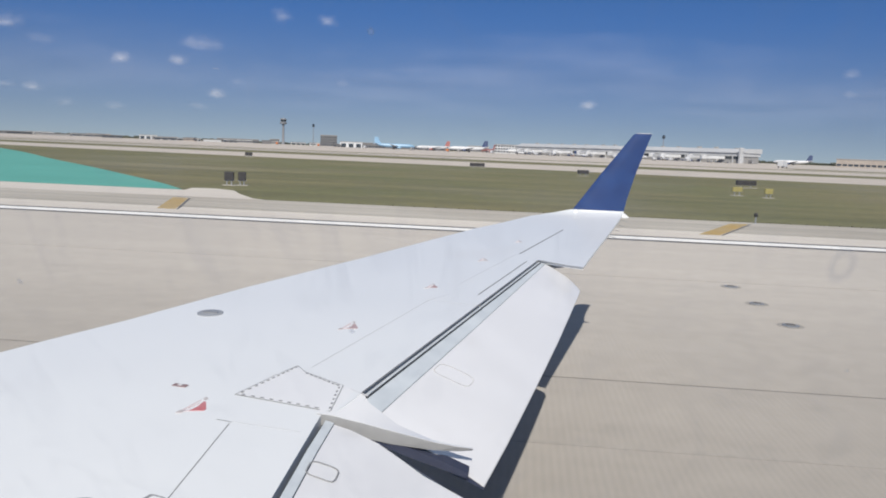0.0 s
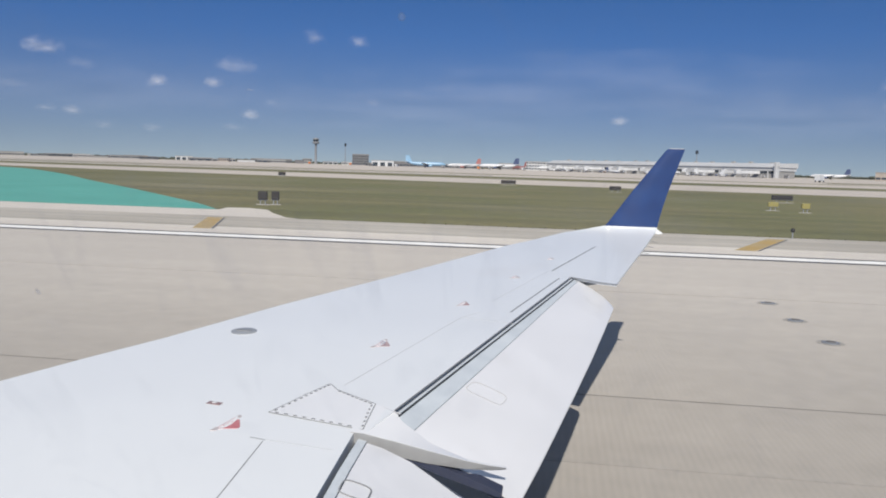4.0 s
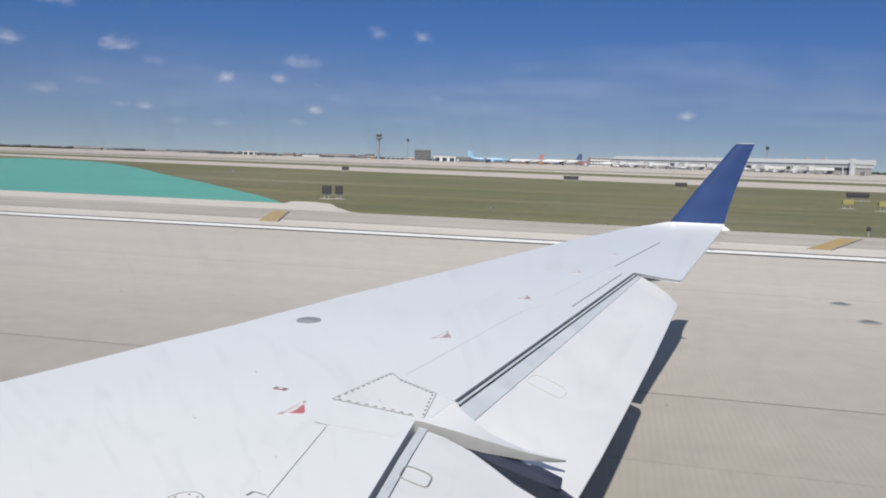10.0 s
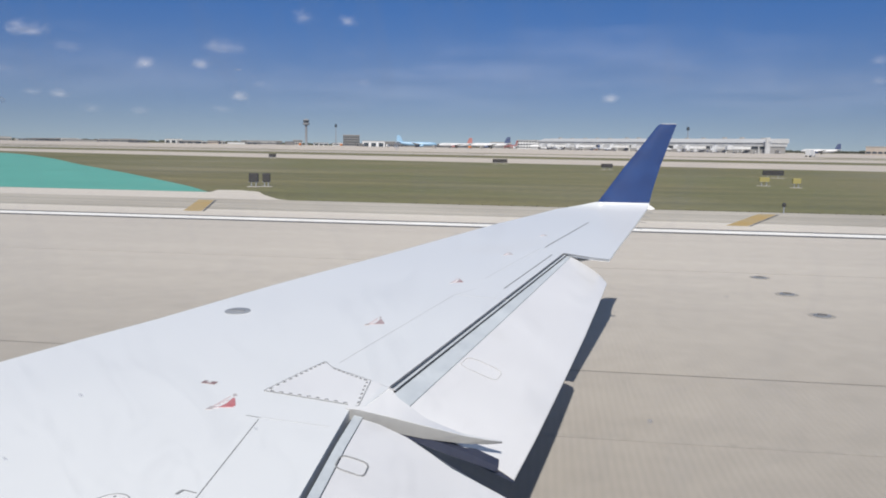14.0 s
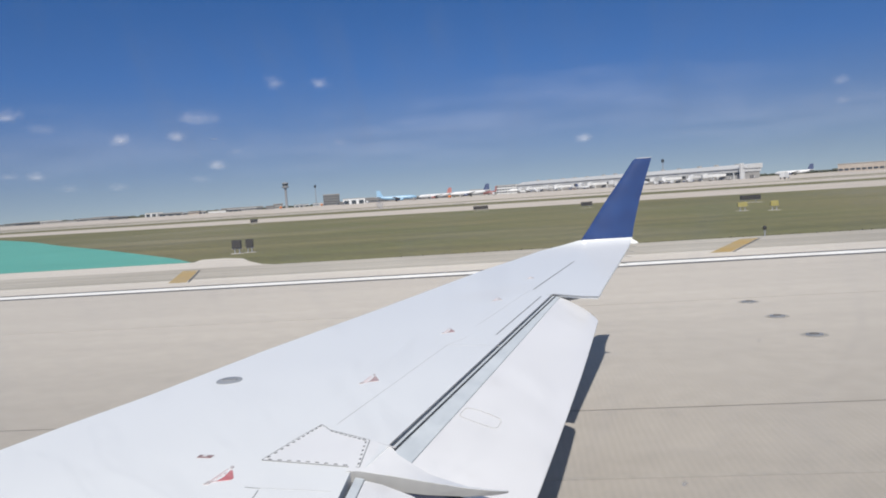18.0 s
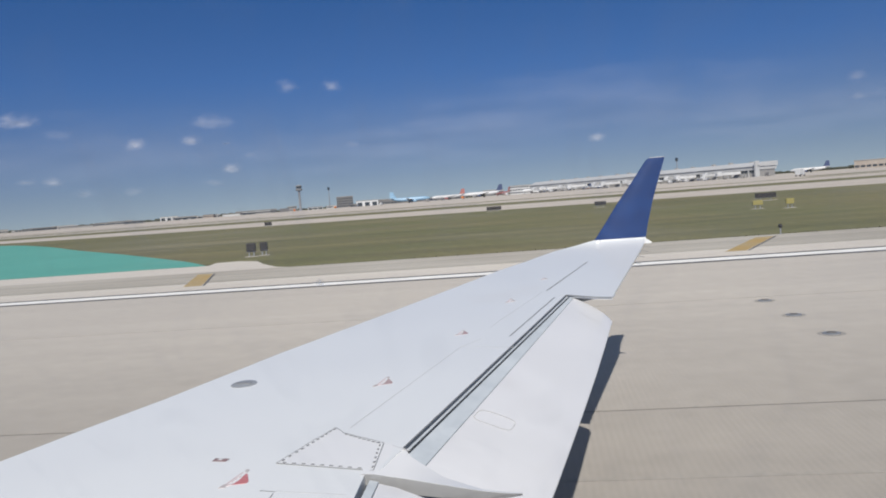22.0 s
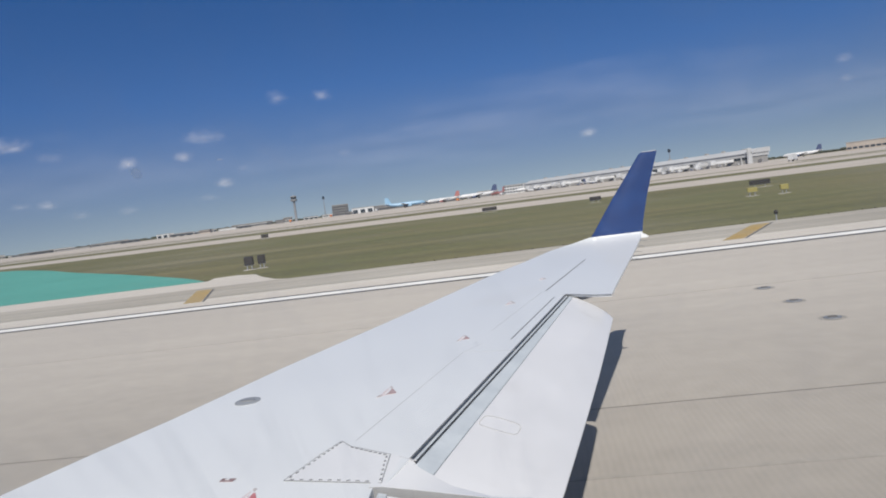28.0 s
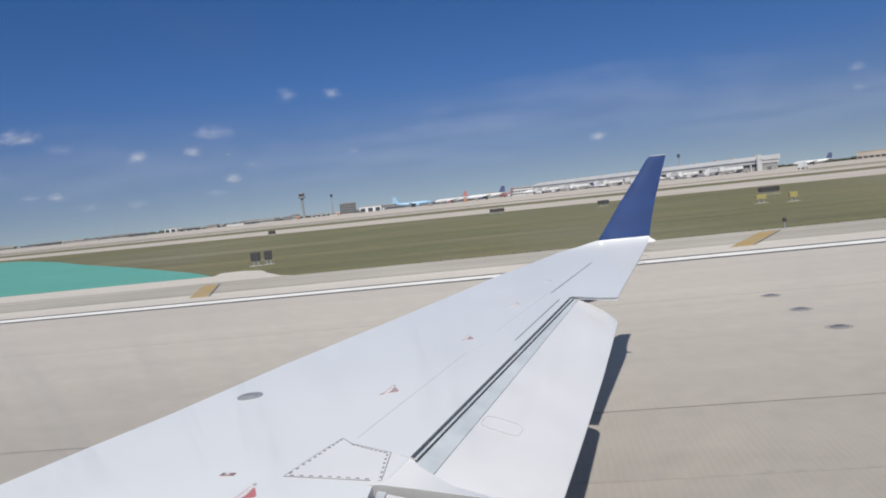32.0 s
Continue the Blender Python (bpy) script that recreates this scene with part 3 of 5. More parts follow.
for y in (3.2, 6.6, 10.0, 13.4, 16.8, -5.6, -9.0, -12.4, -15.8, -19.2):
    runway_bar(6, 52, y - 0.95, y + 0.95, "wide white threshold stripe streaked with tyre marks", "threshold_stripe", "threshold stripes")
for y in (-10.4, 7.4):
    runway_bar(78, 97, y, y + 3.2, "broad white painted runway numeral with black border", "runway_numeral", "runway numerals")
for d, rows in ((152, (11.0, 14.3, 17.6)), (457, (11.0, 14.3)), (610, (11.0, 14.3))):
    for y in rows:
        runway_bar(d, d + 23, y, y + 1.9, "long white painted runway bar with black border")
runway_bar(305, 351, 11.6, 20.6, "very broad white aiming point block with black border", "aiming_block", "aiming point blocks")

# a taxiway holding position painted slantwise over the runway: two solid and two broken yellow lines on black
hold = thing("hold_marking", "yellow solid and broken lines on a slanting black band", "road marking", kind="structure")
hx = station(407)
flat_marking([(hx + 20.0, -2), (hx + 25.4, -2), (hx + 3.4, 24.0), (hx - 2.0, 24.0)], "border", MAT_LINE_BLACK, hold, 0.004, "black painted band")
for e in (0.9, 2.1):
    flat_marking([(hx + 20.0 + e - 0.3, -2), (hx + 20.0 + e + 0.3, -2), (hx - 2.0 + e + 0.3, 24.0), (hx - 2.0 + e - 0.3, 24.0)], "solid_line", MAT_LINE_YELLOW, hold, 0.008)
for e in (3.3, 4.5):
    for q in range(14):
        u, w = (q + 0.1) / 14, (q + 0.6) / 14
        flat_marking([(hx + 20 - 22 * u + e - 0.3, -2 + 26 * u), (hx + 20 - 22 * u + e + 0.3, -2 + 26 * u),
                      (hx + 20 - 22 * w + e + 0.3, -2 + 26 * w), (hx + 20 - 22 * w + e - 0.3, -2 + 26 * w)], "dash", MAT_LINE_YELLOW, hold, 0.008)

for x, lean in ((-13.2, -1.9), (6.0, 2.4), (-42, -2.0), (-70, 2.0), (-98, -2.0), (34, 2.2), (58, -2.0), (-250, 2.0), (-330, -2.0), (-420, 2.0)):
    dash = thing("shoulder_bar", "slanting yellow painted bar on the runway shoulder", "road marking", "yellow shoulder bars", "structure")
    flat_marking([(x, 27.2), (x + 0.7, 27.2), (x + 0.7 + lean, 32.6), (x + lean, 32.6)], "paint", MAT_LINE_YELLOW, dash, -0.001)
    flat_marking([(x + 0.74, 27.2), (x + 0.82, 27.2), (x + 0.82 + lean, 32.6), (x + 0.74 + lean, 32.6)], "border", MAT_LINE_BLACK, dash, -0.002)

for y in (6.6,):
    streak = thing("tyre_streak", "long faint dark tyre streak along the runway", "tyre mark", "tyre streaks", "structure")
    for k in range(-14, 4):
        wob = random.uniform(-0.05, 0.05)
        flat_marking([(k * 9, y + wob), (k * 9 + 8.5, y + wob), (k * 9 + 8.5, y + wob + random.uniform(0.05, 0.12)), (k * 9, y + wob + random.uniform(0.05, 0.12))],
                     "rubber", MAT_RUBBER, streak, 0.0035)

# lights let into the pavement
inset = thing("inset_light", "round dark steel runway light set flush in the concrete", "runway light", "inset runway lights")
v, f = loft([circle(0.13, 0.001, 20), circle(0.13, 0.012, 20), circle(0.10, 0.02, 20)])
part("rim", mesh("rim", v, f, MAT_STEEL, True), inset)
v, f = loft([circle(0.09, 0.015, 16), circle(0.07, 0.026, 16), circle(0.03, 0.03, 16)])
part("lens", mesh("lens", v, f, MAT_JOINT, True), inset)
v, f = loft([circle(0.2, 0.0005, 20), circle(0.2, 0.004, 20)])
part("stained_ring", mesh("stained_ring", v, f, MAT_STAIN), inset)
inset.matrix_basis = pose(4.25, 12.45, 0)
for x, y in ((4.25, 14.25), (4.25, 16.05)):
    copy_thing(inset, pose(x, y, 0))


def pavement(name, points, z, mat, label, category="pavement"):
    return setting(name, mesh(name, *polygon(points, z - 0.25, z), mat), label, category)


# far side of the grass: taxiway, strips of grass, apron
near_edge = smooth_line([(-420, 262), (-200, 190), (-90, 149), (-30, 133), (40, 117), (110, 104), (420, 92)], 6)
pavement("taxiway", near_edge + [(420, 150), (200, 158), (0, 176), (-200, 214), (-420, 290)], -0.05, MAT_APRON,
         "pale concrete taxiway beyond the grass")
strip = smooth_line([(-900, 360), (-420, 300), (-200, 222), (0, 186), (200, 170), (300, 168)], 5)
apron = [(-2600, 1500), (-2600, 760), (-900, 400), (-420, 330), (-200, 262), (0, 226), (150, 200), (300, 168), (420, 150),
         (2600, 150), (2600, 1650), (0, 1650)]
pavement("apron", apron, -0.05, MAT_APRON, "wide pale concrete apron in front of the terminal")
pavement("taxiway", [(-2600, 560), (-900, 352), (-420, 296), (-420, 310), (-900, 372), (-2600, 600)], -0.045, MAT_SHOULDER,
         "pale concrete taxiway beyond the grass")
strips = smooth_line([(-330, 330), (-120, 300), (60, 285), (160, 290)], 6)
back = smooth_line([(190, 300), (60, 305), (-120, 330), (-340, 365)], 6)
pavement("grass_island", strips + back, -0.03, MAT_GRASS, "narrow island of dull grass in the apron", "grass")

for near, back in (([(-1400, 620), (-700, 420), (-360, 328)], [(-380, 372), (-720, 486), (-1400, 740)]), ([(110, 335), (300, 300), (520, 296)], [(540, 340), (300, 350), (120, 385)]),
                   ([(-2200, 1250), (-1200, 800), (-640, 560)], [(-680, 640), (-1240, 920), (-2200, 1430)])):
    pavement("grass_island", smooth_line(near, 5) + smooth_line(back, 5), -0.032, MAT_GRASS, "narrow island of dull grass in the apron", "grass")

# worn dark asphalt strips between the taxiways
for a, b, name in (([(-900, 470), (-420, 345), (-230, 285), (-90, 255), (-20, 246)], 8, "asphalt_strip"), ([(-1500, 900), (-700, 560), (-330, 420), (-140, 380)], 14, "asphalt_strip"),
                   ([(-2200, 1500), (-1100, 900), (-520, 640)], 40, "asphalt_strip")):
    near = smooth_line(a, 5)
    pavement(name, near + [(x, y + b * (1 + 0.4 * math.sin(i * 1.3))) for i, (x, y) in reversed(list(enumerate(near)))], -0.028, MAT_ASPHALT,
             "dark worn asphalt strip between pale taxiways")

# green painted island at the edge of the grass
teal = smooth_line([(-17.4, 38.6), (-20.6, 43.2), (-26.2, 50.2), (-35.5, 61.6), (-49, 77.5), (-71.5, 105), (-100, 135), (-128, 152)], 5)
pavement("painted_island", teal + [(-122, 110), (-104, 60), (-92, 38.6)], -0.035, MAT_TEAL, "island of pavement painted turquoise green", "painted pavement")
pavement("island_kerb", [(-104, 33.6), (-10.8, 33.6), (-12.2, 34.6), (-13.8, 37.2), (-15.0, 39.6), (-16.4, 40.6), (-17.6, 40.4), (-17.2, 38.5), (-96, 38.5)], -0.04, MAT_SHOULDER,
         "pale concrete strip along the painted island")


def taxi_line(points, label, w=0.16):
    """A yellow taxi line with black borders, bent through points."""
    line = thing("taxi_line", label, "road marking", "yellow taxi lines", "structure")
    pts = [Vector((*q, 0)) for q in smooth_line(points, 8)]
    for name, mat, a0, a1, z in (("border", MAT_LINE_BLACK, -3.2 * w, -w, 0.018), ("paint", MAT_LINE_YELLOW, -w, w, 0.018), ("border", MAT_LINE_BLACK, w, 3.2 * w, 0.018)):
        left, right = [], []
        for i, q in enumerate(pts):
            d = (pts[min(i + 1, len(pts) - 1)] - pts[max(i - 1, 0)]).normalized()
            side = Vector((-d.y, d.x, 0))
            left.append((*(q + side * a0).xy, z))
            right.append((*(q + side * a1).xy, z))
        k = len(pts)
        part(name, mesh(name, left + right, [(i, i + 1, k + i + 1, k + i) for i in range(k - 1)], mat), line)


# the taxiway by which one comes onto the runway, and the curved one that leaves it further on
pavement("entry_taxiway", [(62, 33.6), (92, 60), (140, 152), (232, 152), (196, 60), (178, 33.6)], -0.012, MAT_SHOULDER, "pale concrete taxiway leading onto the runway end")
pavement("asphalt_shoulder", [(196, 60), (232, 152), (250, 152), (214, 60)], -0.03, MAT_ASPHALT, "dark grey asphalt shoulder along the taxiway")
taxi_line([(186, 150), (160, 92), (134, 44), (116, 20), (92, 4), (60, -1.2)], "yellow taxi line bending onto the runway")
taxi_line([(140, 60), (150, 74), (164, 96), (172, 150)], "yellow taxi line on the entry taxiway")
hold = thing("hold_marking", "yellow solid and broken holding lines across the taxiway", "road marking", kind="structure")
flat_marking([(98, 64.0), (194, 64.0), (195, 67.4), (100, 67.4)], "border", MAT_LINE_BLACK, hold, 0.006, "black painted band")
for y in (64.5, 65.3):
    flat_marking([(99, y), (193, y), (193, y + 0.35), (99, y + 0.35)], "solid_line", MAT_LINE_YELLOW, hold, 0.010)
for y in (66.1, 66.9):
    for q in range(46):
        flat_marking([(100 + 2 * q, y), (101 + 2 * q, y), (101 + 2 * q, y + 0.3), (100 + 2 * q, y + 0.3)], "dash", MAT_LINE_YELLOW, hold, 0.010)
for x, y in ((128, 74), (158, 74)):
    sign = thing("painted_sign", "red painted field with worn white bars on the taxiway", "road marking", "red taxiway signs", "structure")
    flat_marking([(x, y), (x + 11, y), (x + 12, y + 4), (x + 1, y + 4)], "red_field", MAT_SIGN_RED, sign, 0.006)
    for q in range(4):
        flat_marking([(x + 1.6 + 2.5 * q, y + 0.7), (x + 2.8 + 2.5 * q, y + 0.7), (x + 3.4 + 2.5 * q, y + 3.3), (x + 2.2 + 2.5 * q, y + 3.3)], "bar", MAT_LINE_WHITE, sign, 0.010)
exit_edge = smooth_line([(-104, 33.6), (-128, 42), (-168, 84), (-200, 150), (-215, 200)], 6)
pavement("exit_taxiway", exit_edge + [(-262, 210), (-236, 140), (-214, 80), (-226, 33.6)], -0.012, MAT_SHOULDER, "pale concrete taxiway curving off the runway")
taxi_line([(-118, 4), (-150, 18), (-182, 62), (-212, 130), (-232, 200)], "yellow taxi line curving off the runway")


def grass_tufts():
    """Short uneven blades along the near border of the grass."""
    v, f = [], []
    for i in range(2600):
        x = random.uniform(-34, 46)
        y = 33.65 + abs(random.gauss(0, 1)) * 0.3
        if x < -10.5:
            continue
        h, a = random.uniform(0.03, 0.08), random.uniform(0, math.pi)
        w, lean = random.uniform(0.03, 0.08), random.uniform(-0.06, 0.06)
        k = len(v)
        dx, dy = w * math.cos(a), w * math.sin(a)
        v += [(x - dx, y - dy, -0.07), (x + dx, y + dy, -0.07), (x + lean, y + lean * 0.5, -0.07 + h),
              (x - dy, y + dx, -0.07), (x + dy, y - dx, -0.07)]
        f += [(k, k + 1, k + 2), (k + 3, k + 4, k + 2)]
    return mesh("grass_tufts", v, f, MAT_GRASS)


tagged(part("grass_tufts", grass_tufts()), "short dry green grass blades along the runway shoulder", "grass", kind="stuff")


# ---- signs and small airfield things ----
def airfield_sign(x, y, w, h, turn, label, face):
    s = thing("airfield_sign", label, "airfield sign", "airfield signs", at=pose(x, y, -0.07, 0, 0, turn))
    p = box("panel", s, face, -w / 2, w / 2, -0.1, 0.1, 0.3, 0.3 + h, 0.03)
    box("rim", s, MAT_STEEL, -w / 2 - 0.03, w / 2 + 0.03, -0.06, 0.06, 0.27, 0.3, 0.0)
    n = max(2, round(w / 1.2))
    for i in range(n):
        px = -w / 2 + w * (i + 0.5) / n
        v, f = tube([(px, 0, 0), (px, 0, 0.3)], 0.035)
        part("leg", mesh("leg", v, f, MAT_STEEL), s)
    box("base", s, MAT_SHOULDER, -w / 2 - 0.1, w / 2 + 0.1, -0.25, 0.25, -0.05, 0.02, 0.02)
    return s


airfield_sign(-7.0, 117.0, 2.2, 0.5, 12, "long dark airfield sign seen from behind", MAT_SIGN)
airfield_sign(7.2, 98.0, 1.4, 0.45, 10, "short dark airfield sign seen from behind", MAT_SIGN)
airfield_sign(21.5, 79.0, 2.0, 0.45, 8, "long dark airfield sign seen from behind", MAT_SIGN)
airfield_sign(-46.0, 128.0, 1.2, 0.55, 15, "short dark airfield sign seen from behind", MAT_SIGN)


def edge_light(x, y):
    s = thing("edge_light", "small stake-mounted runway edge light on the grass border", "runway light", "edge lights", at=pose(x, y, -0.07))
    v, f = loft([circle(0.14, 0, 12), circle(0.14, 0.05, 12), circle(0.03, 0.07, 12), circle(0.03, 0.33, 12)])
    part("stake", mesh("stake", v, f, MAT_STEEL), s)
    v, f = loft([circle(0.06, 0.33, 12), circle(0.085, 0.37, 12), circle(0.08, 0.45, 12), circle(0.04, 0.5, 12)])
    part("lamp", mesh("lamp", v, f, MAT_SIGN, True), s)


edge_light(9.6, 33.4)
airfield_sign(-17.2, 44.6, 0.55, 0.5, 10, "small dark airfield sign seen from behind", MAT_SIGN)
airfield_sign(-16.6, 45.1, 0.45, 0.5, 14, "small dark airfield sign seen from behind", MAT_SIGN)
airfield_sign(16.0, 61.0, 0.75, 0.34, 6, "low yellow airfield sign standing in the grass", MAT_SIGN_YELLOW)
airfield_sign(17.7, 59.0, 0.6, 0.38, 10, "small yellow airfield sign standing in the grass", MAT_SIGN_YELLOW)

# ---- the terminal, towers and hangars ----
def place(az, d, turn=0.0, z=-0.06):
    """A pose at a bearing (degrees, to the right) and distance, its front towards the runway."""
    a = radians(az)
    return pose(d * math.sin(a), d * math.cos(a), z, 0, 0, -az + turn)


def terminal():
    ax, ay, bx, by = -14, 1210, 242, 918
    length = math.hypot(bx - ax, by - ay)
    t = thing("terminal_building", "long white-clad airport terminal with a dark glazed band", "terminal",
              at=Matrix.Translation((ax, ay, -0.06)) @ Matrix.Rotation(math.atan2(by - ay, bx - ax), 4, "Z"))
    box("wall", t, MAT_BUILDING_GREY, 0, length, 0.4, 34, 0, 7.8)
    box("upper_wall", t, MAT_ROOF, -1, length + 1, -0.8, 36, 7.8, 11.5, 0.4, "white metal-clad upper storey")
    v, f = loft([[(x, y, z) for y, z in ((-2.0, 11.5), (-2.0, 12.1), (13, 16.4), (37, 17.0), (37, 11.5))] for x in (-2, length + 2)])
    part("roof", mesh("roof", v, f, MAT_ROOF), t, "white roof rising from a low eave")
    n = 46
    glass = mesh("window", *block(0.3, length / n - 0.3, -0.02, 0.42, 4.9, 7.7), MAT_GLASS_DARK)
    for i in range(n):
        part("window", glass, t, m=pose(i * length / n, 0, 0))
    for i in range(18):
        x = (i + 0.5) * length / 18
        box("pier", t, MAT_TERMINAL, x - 0.7, x + 0.7, -0.6, 0.4, 0, 7.8)
    box("end_block", t, MAT_TERMINAL, length - 1, length + 2.0, -4, 2, 0, 17.6, 0.3, "tall narrow white end wall")
    for i in range(14):
        x = 20 + i * (length - 40) / 13 + random.uniform(-4, 4)
        box("roof_unit", t, MAT_BUILDING_GREY, x - 2, x + 2, 20, 24, 16.0, 17.6 + random.random(), 0.1)
    return t, length


TERMINAL, LENGTH = terminal()


def jet_bridge(u, swing):
    m = TERMINAL.matrix_basis @ pose(u, 0, 0, 0, 0, swing)
    b = thing("jet_bridge", "white boarding bridge on a wheeled leg beside the terminal", "jet bridge", "boarding bridges", at=m)
    box("tunnel", b, MAT_JET_WHITE, -1.6, 1.6, -24, 0.2, 4.2, 7.4, 0.2)
    v, f = loft([circle(2.6, 3.6, 14, 0, -25), circle(2.6, 7.9, 14, 0, -25), circle(1.2, 8.6, 14, 0, -25)])
    part("rotunda", mesh("rotunda", v, f, MAT_TERMINAL, True), b)
    box("cab", b, MAT_JET_WHITE, -2.4, 2.4, -30, -25.5, 3.8, 7.6, 0.2)
    for x in (-1.4, 1.4):
        v, f = tube([(x, -20, 0.5), (x, -20, 4.3)], 0.3)
        part("leg", mesh("leg", v, f, MAT_STEEL), b)
        v, f = loft([[(x - 0.35, -20 + 0.6 * math.cos(a), 0.6 + 0.6 * math.sin(a)) for a in np.linspace(0, 2 * math.pi, 12, False)],
                     [(x + 0.35, -20 + 0.6 * math.cos(a), 0.6 + 0.6 * math.sin(a)) for a in np.linspace(0, 2 * math.pi, 12, False)]])
        part("tyre", mesh("tyre", v, f, MAT_TYRE), b)
    return b


for i, u in enumerate(np.linspace(28, LENGTH - 22, 12)):
    jet_bridge(float(u), (18, -14, 8, -22)[i % 4])


def body_ring(x, r, z, n=14):
    return [(x, r * math.cos(a), z + r * math.sin(a)) for a in np.linspace(0, 2 * math.pi, n, False)]


def slab_wing(root, tip, rc, tc, thick):
    """A tapered wing: root and tip leading corner, chords."""
    (x0, y0, z0), (x1, y1, z1) = root, tip
    rings = []
    for x, y, z, c, t in ((x0, y0, z0, rc, thick), (x1, y1, z1, tc, thick * 0.4)):
        rings.append([(x, y, z), (x + 0.25 * c, y, z + 0.6 * t), (x + 0.7 * c, y, z + 0.4 * t), (x + c, y, z),
                      (x + 0.6 * c, y, z - 0.4 * t), (x + 0.2 * c, y, z - 0.5 * t)])
    return loft(rings)


def airliner(az, d, turn, length, body, tail, label, belly=None):
    k = length / 60.0
    j = thing("airliner", label, "airliner", "parked airliners", at=place(az, d, turn))
    r, zc = 2.9 * k, 5.2 * k
    prof = [(0, 0.15, -0.5), (1.2, 1.1, -0.35), (3.5, 2.0, -0.15), (7, 2.7, 0), (11, 2.9, 0), (40, 2.9, 0), (47, 2.4, 0.5), (54, 1.4, 1.4), (60, 0.3, 2.3)]
    v, f = loft([body_ring(x * k, q * k, zc + dz * k) for x, q, dz in prof])
    part("fuselage", mesh("fuselage", v, f, body, True), j)
    for s in (-1, 1):
        v, f = slab_wing((20 * k, s * 2.4 * k, zc - 1.6 * k), (33 * k, s * 29 * k, zc + 1.4 * k), 11 * k, 3 * k, 1.2 * k)
        part("wing", mesh("wing", v, f, MAT_JET_WHITE), j)
        v, f = slab_wing((52 * k, s * 1.0 * k, zc + 1.8 * k), (57 * k, s * 10 * k, zc + 2.4 * k), 5.5 * k, 2 * k, 0.5 * k)
        part("tailplane", mesh("tailplane", v, f, MAT_JET_WHITE), j)
        v, f = loft([[(x * k, s * 9 * k + q * k * math.cos(a), zc - 2.6 * k + q * k * math.sin(a)) for a in np.linspace(0, 2 * math.pi, 12, False)]
                     for x, q in ((20, 1.4), (21, 1.7), (24, 1.6), (27, 0.9))])
        part("engine", mesh("engine", v, f, tail, True), j)
        v, f = tube([(31 * k, s * 4 * k, 1.0 * k), (31 * k, s * 4 * k, zc - 1 * k)], 0.35 * k)
        part("main_gear", mesh("main_gear", v, f, MAT_STEEL), j)
        v, f = loft([[(31 * k + 1.2 * k * math.cos(a), s * (4 + o) * k, 1.0 * k + 1.0 * k * math.sin(a)) for a in np.linspace(0, 2 * math.pi, 12, False)] for o in (-0.6, 0.6)])
        part("wheel", mesh("wheel", v, f, MAT_TYRE), j)
    fin = [(49 * k, 2.2 * k), (53.5 * k, 11.8 * k), (58.5 * k, 11.8 * k), (58.6 * k, 3.4 * k)]
    v = [(x, y, zc + z) for y in (-0.3 * k, 0.3 * k) for x, z in fin]
    f = [(0, 1, 2, 3), (7, 6, 5, 4), (0, 1, 5, 4), (1, 2, 6, 5), (2, 3, 7, 6), (3, 0, 4, 7)]
    part("tail_fin", mesh("tail_fin", v, f, tail), j)
    v, f = tube([(6 * k, 0, 0.5 * k), (6 * k, 0, zc - 2 * k)], 0.3 * k)
    part("nose_gear", mesh("nose_gear", v, f, MAT_STEEL), j)
    v, f = loft([[(6 * k + 0.7 * k * math.cos(a), o * k, 0.6 * k + 0.6 * k * math.sin(a)) for a in np.linspace(0, 2 * math.pi, 12, False)] for o in (-0.5, 0.5)])
    part("wheel", mesh("wheel", v, f, MAT_TYRE), j)
    return j


airliner(-8.0, 1180, 180, 62, MAT_JET_BLUE, MAT_JET_BLUE, "light blue wide-body airliner parked on the apron")
airliner(-7.9, 1230, 15, 56, MAT_JET_WHITE, MAT_JET_RED, "white airliner with a red tail parked on the apron")
airliner(-5.6, 1190, 5, 62, MAT_JET_WHITE, MAT_JET_NAVY, "white airliner with a navy tail parked on the apron")
airliner(-3.2, 1330, 60, 50, MAT_JET_RED, MAT_JET_RED, "red airliner parked beside the terminal")
airliner(-1.4, 1280, 10, 55, MAT_JET_WHITE, MAT_JET_WHITE, "plain white airliner parked near the terminal")
airliner(2.6, 1240, 40, 40, MAT_JET_WHITE, MAT_JET_NAVY, "white narrow-body airliner with a navy tail at the terminal")
airliner(16.8, 1080, 3, 46, MAT_JET_WHITE, MAT_JET_NAVY, "white airliner with a navy tail parked past the terminal")
gate = random.Random(5)
for i in range(9):
    u = 26 + (LENGTH - 50) * (i + 0.5) / 9
    spot = TERMINAL.matrix_basis @ Vector((u, -34 - gate.uniform(0, 8), 0))
    tail, word = gate.choice(((MAT_JET_WHITE, "white"), (MAT_JET_NAVY, "navy"), (MAT_JET_WHITE, "white"), (MAT_BUILDING_GREY, "grey")))
    airliner(math.degrees(math.atan2(spot.x, spot.y)), math.hypot(spot.x, spot.y), gate.choice((96, 84, 108, 150, 20)), gate.uniform(26, 36), MAT_JET_WHITE, tail,
             "white short-haul jet with a " + word + " tail at the terminal")
airliner(8.6, 1010, 150, 36, MAT_JET_WHITE, MAT_JET_WHITE, "white narrow-body airliner parked at the terminal")


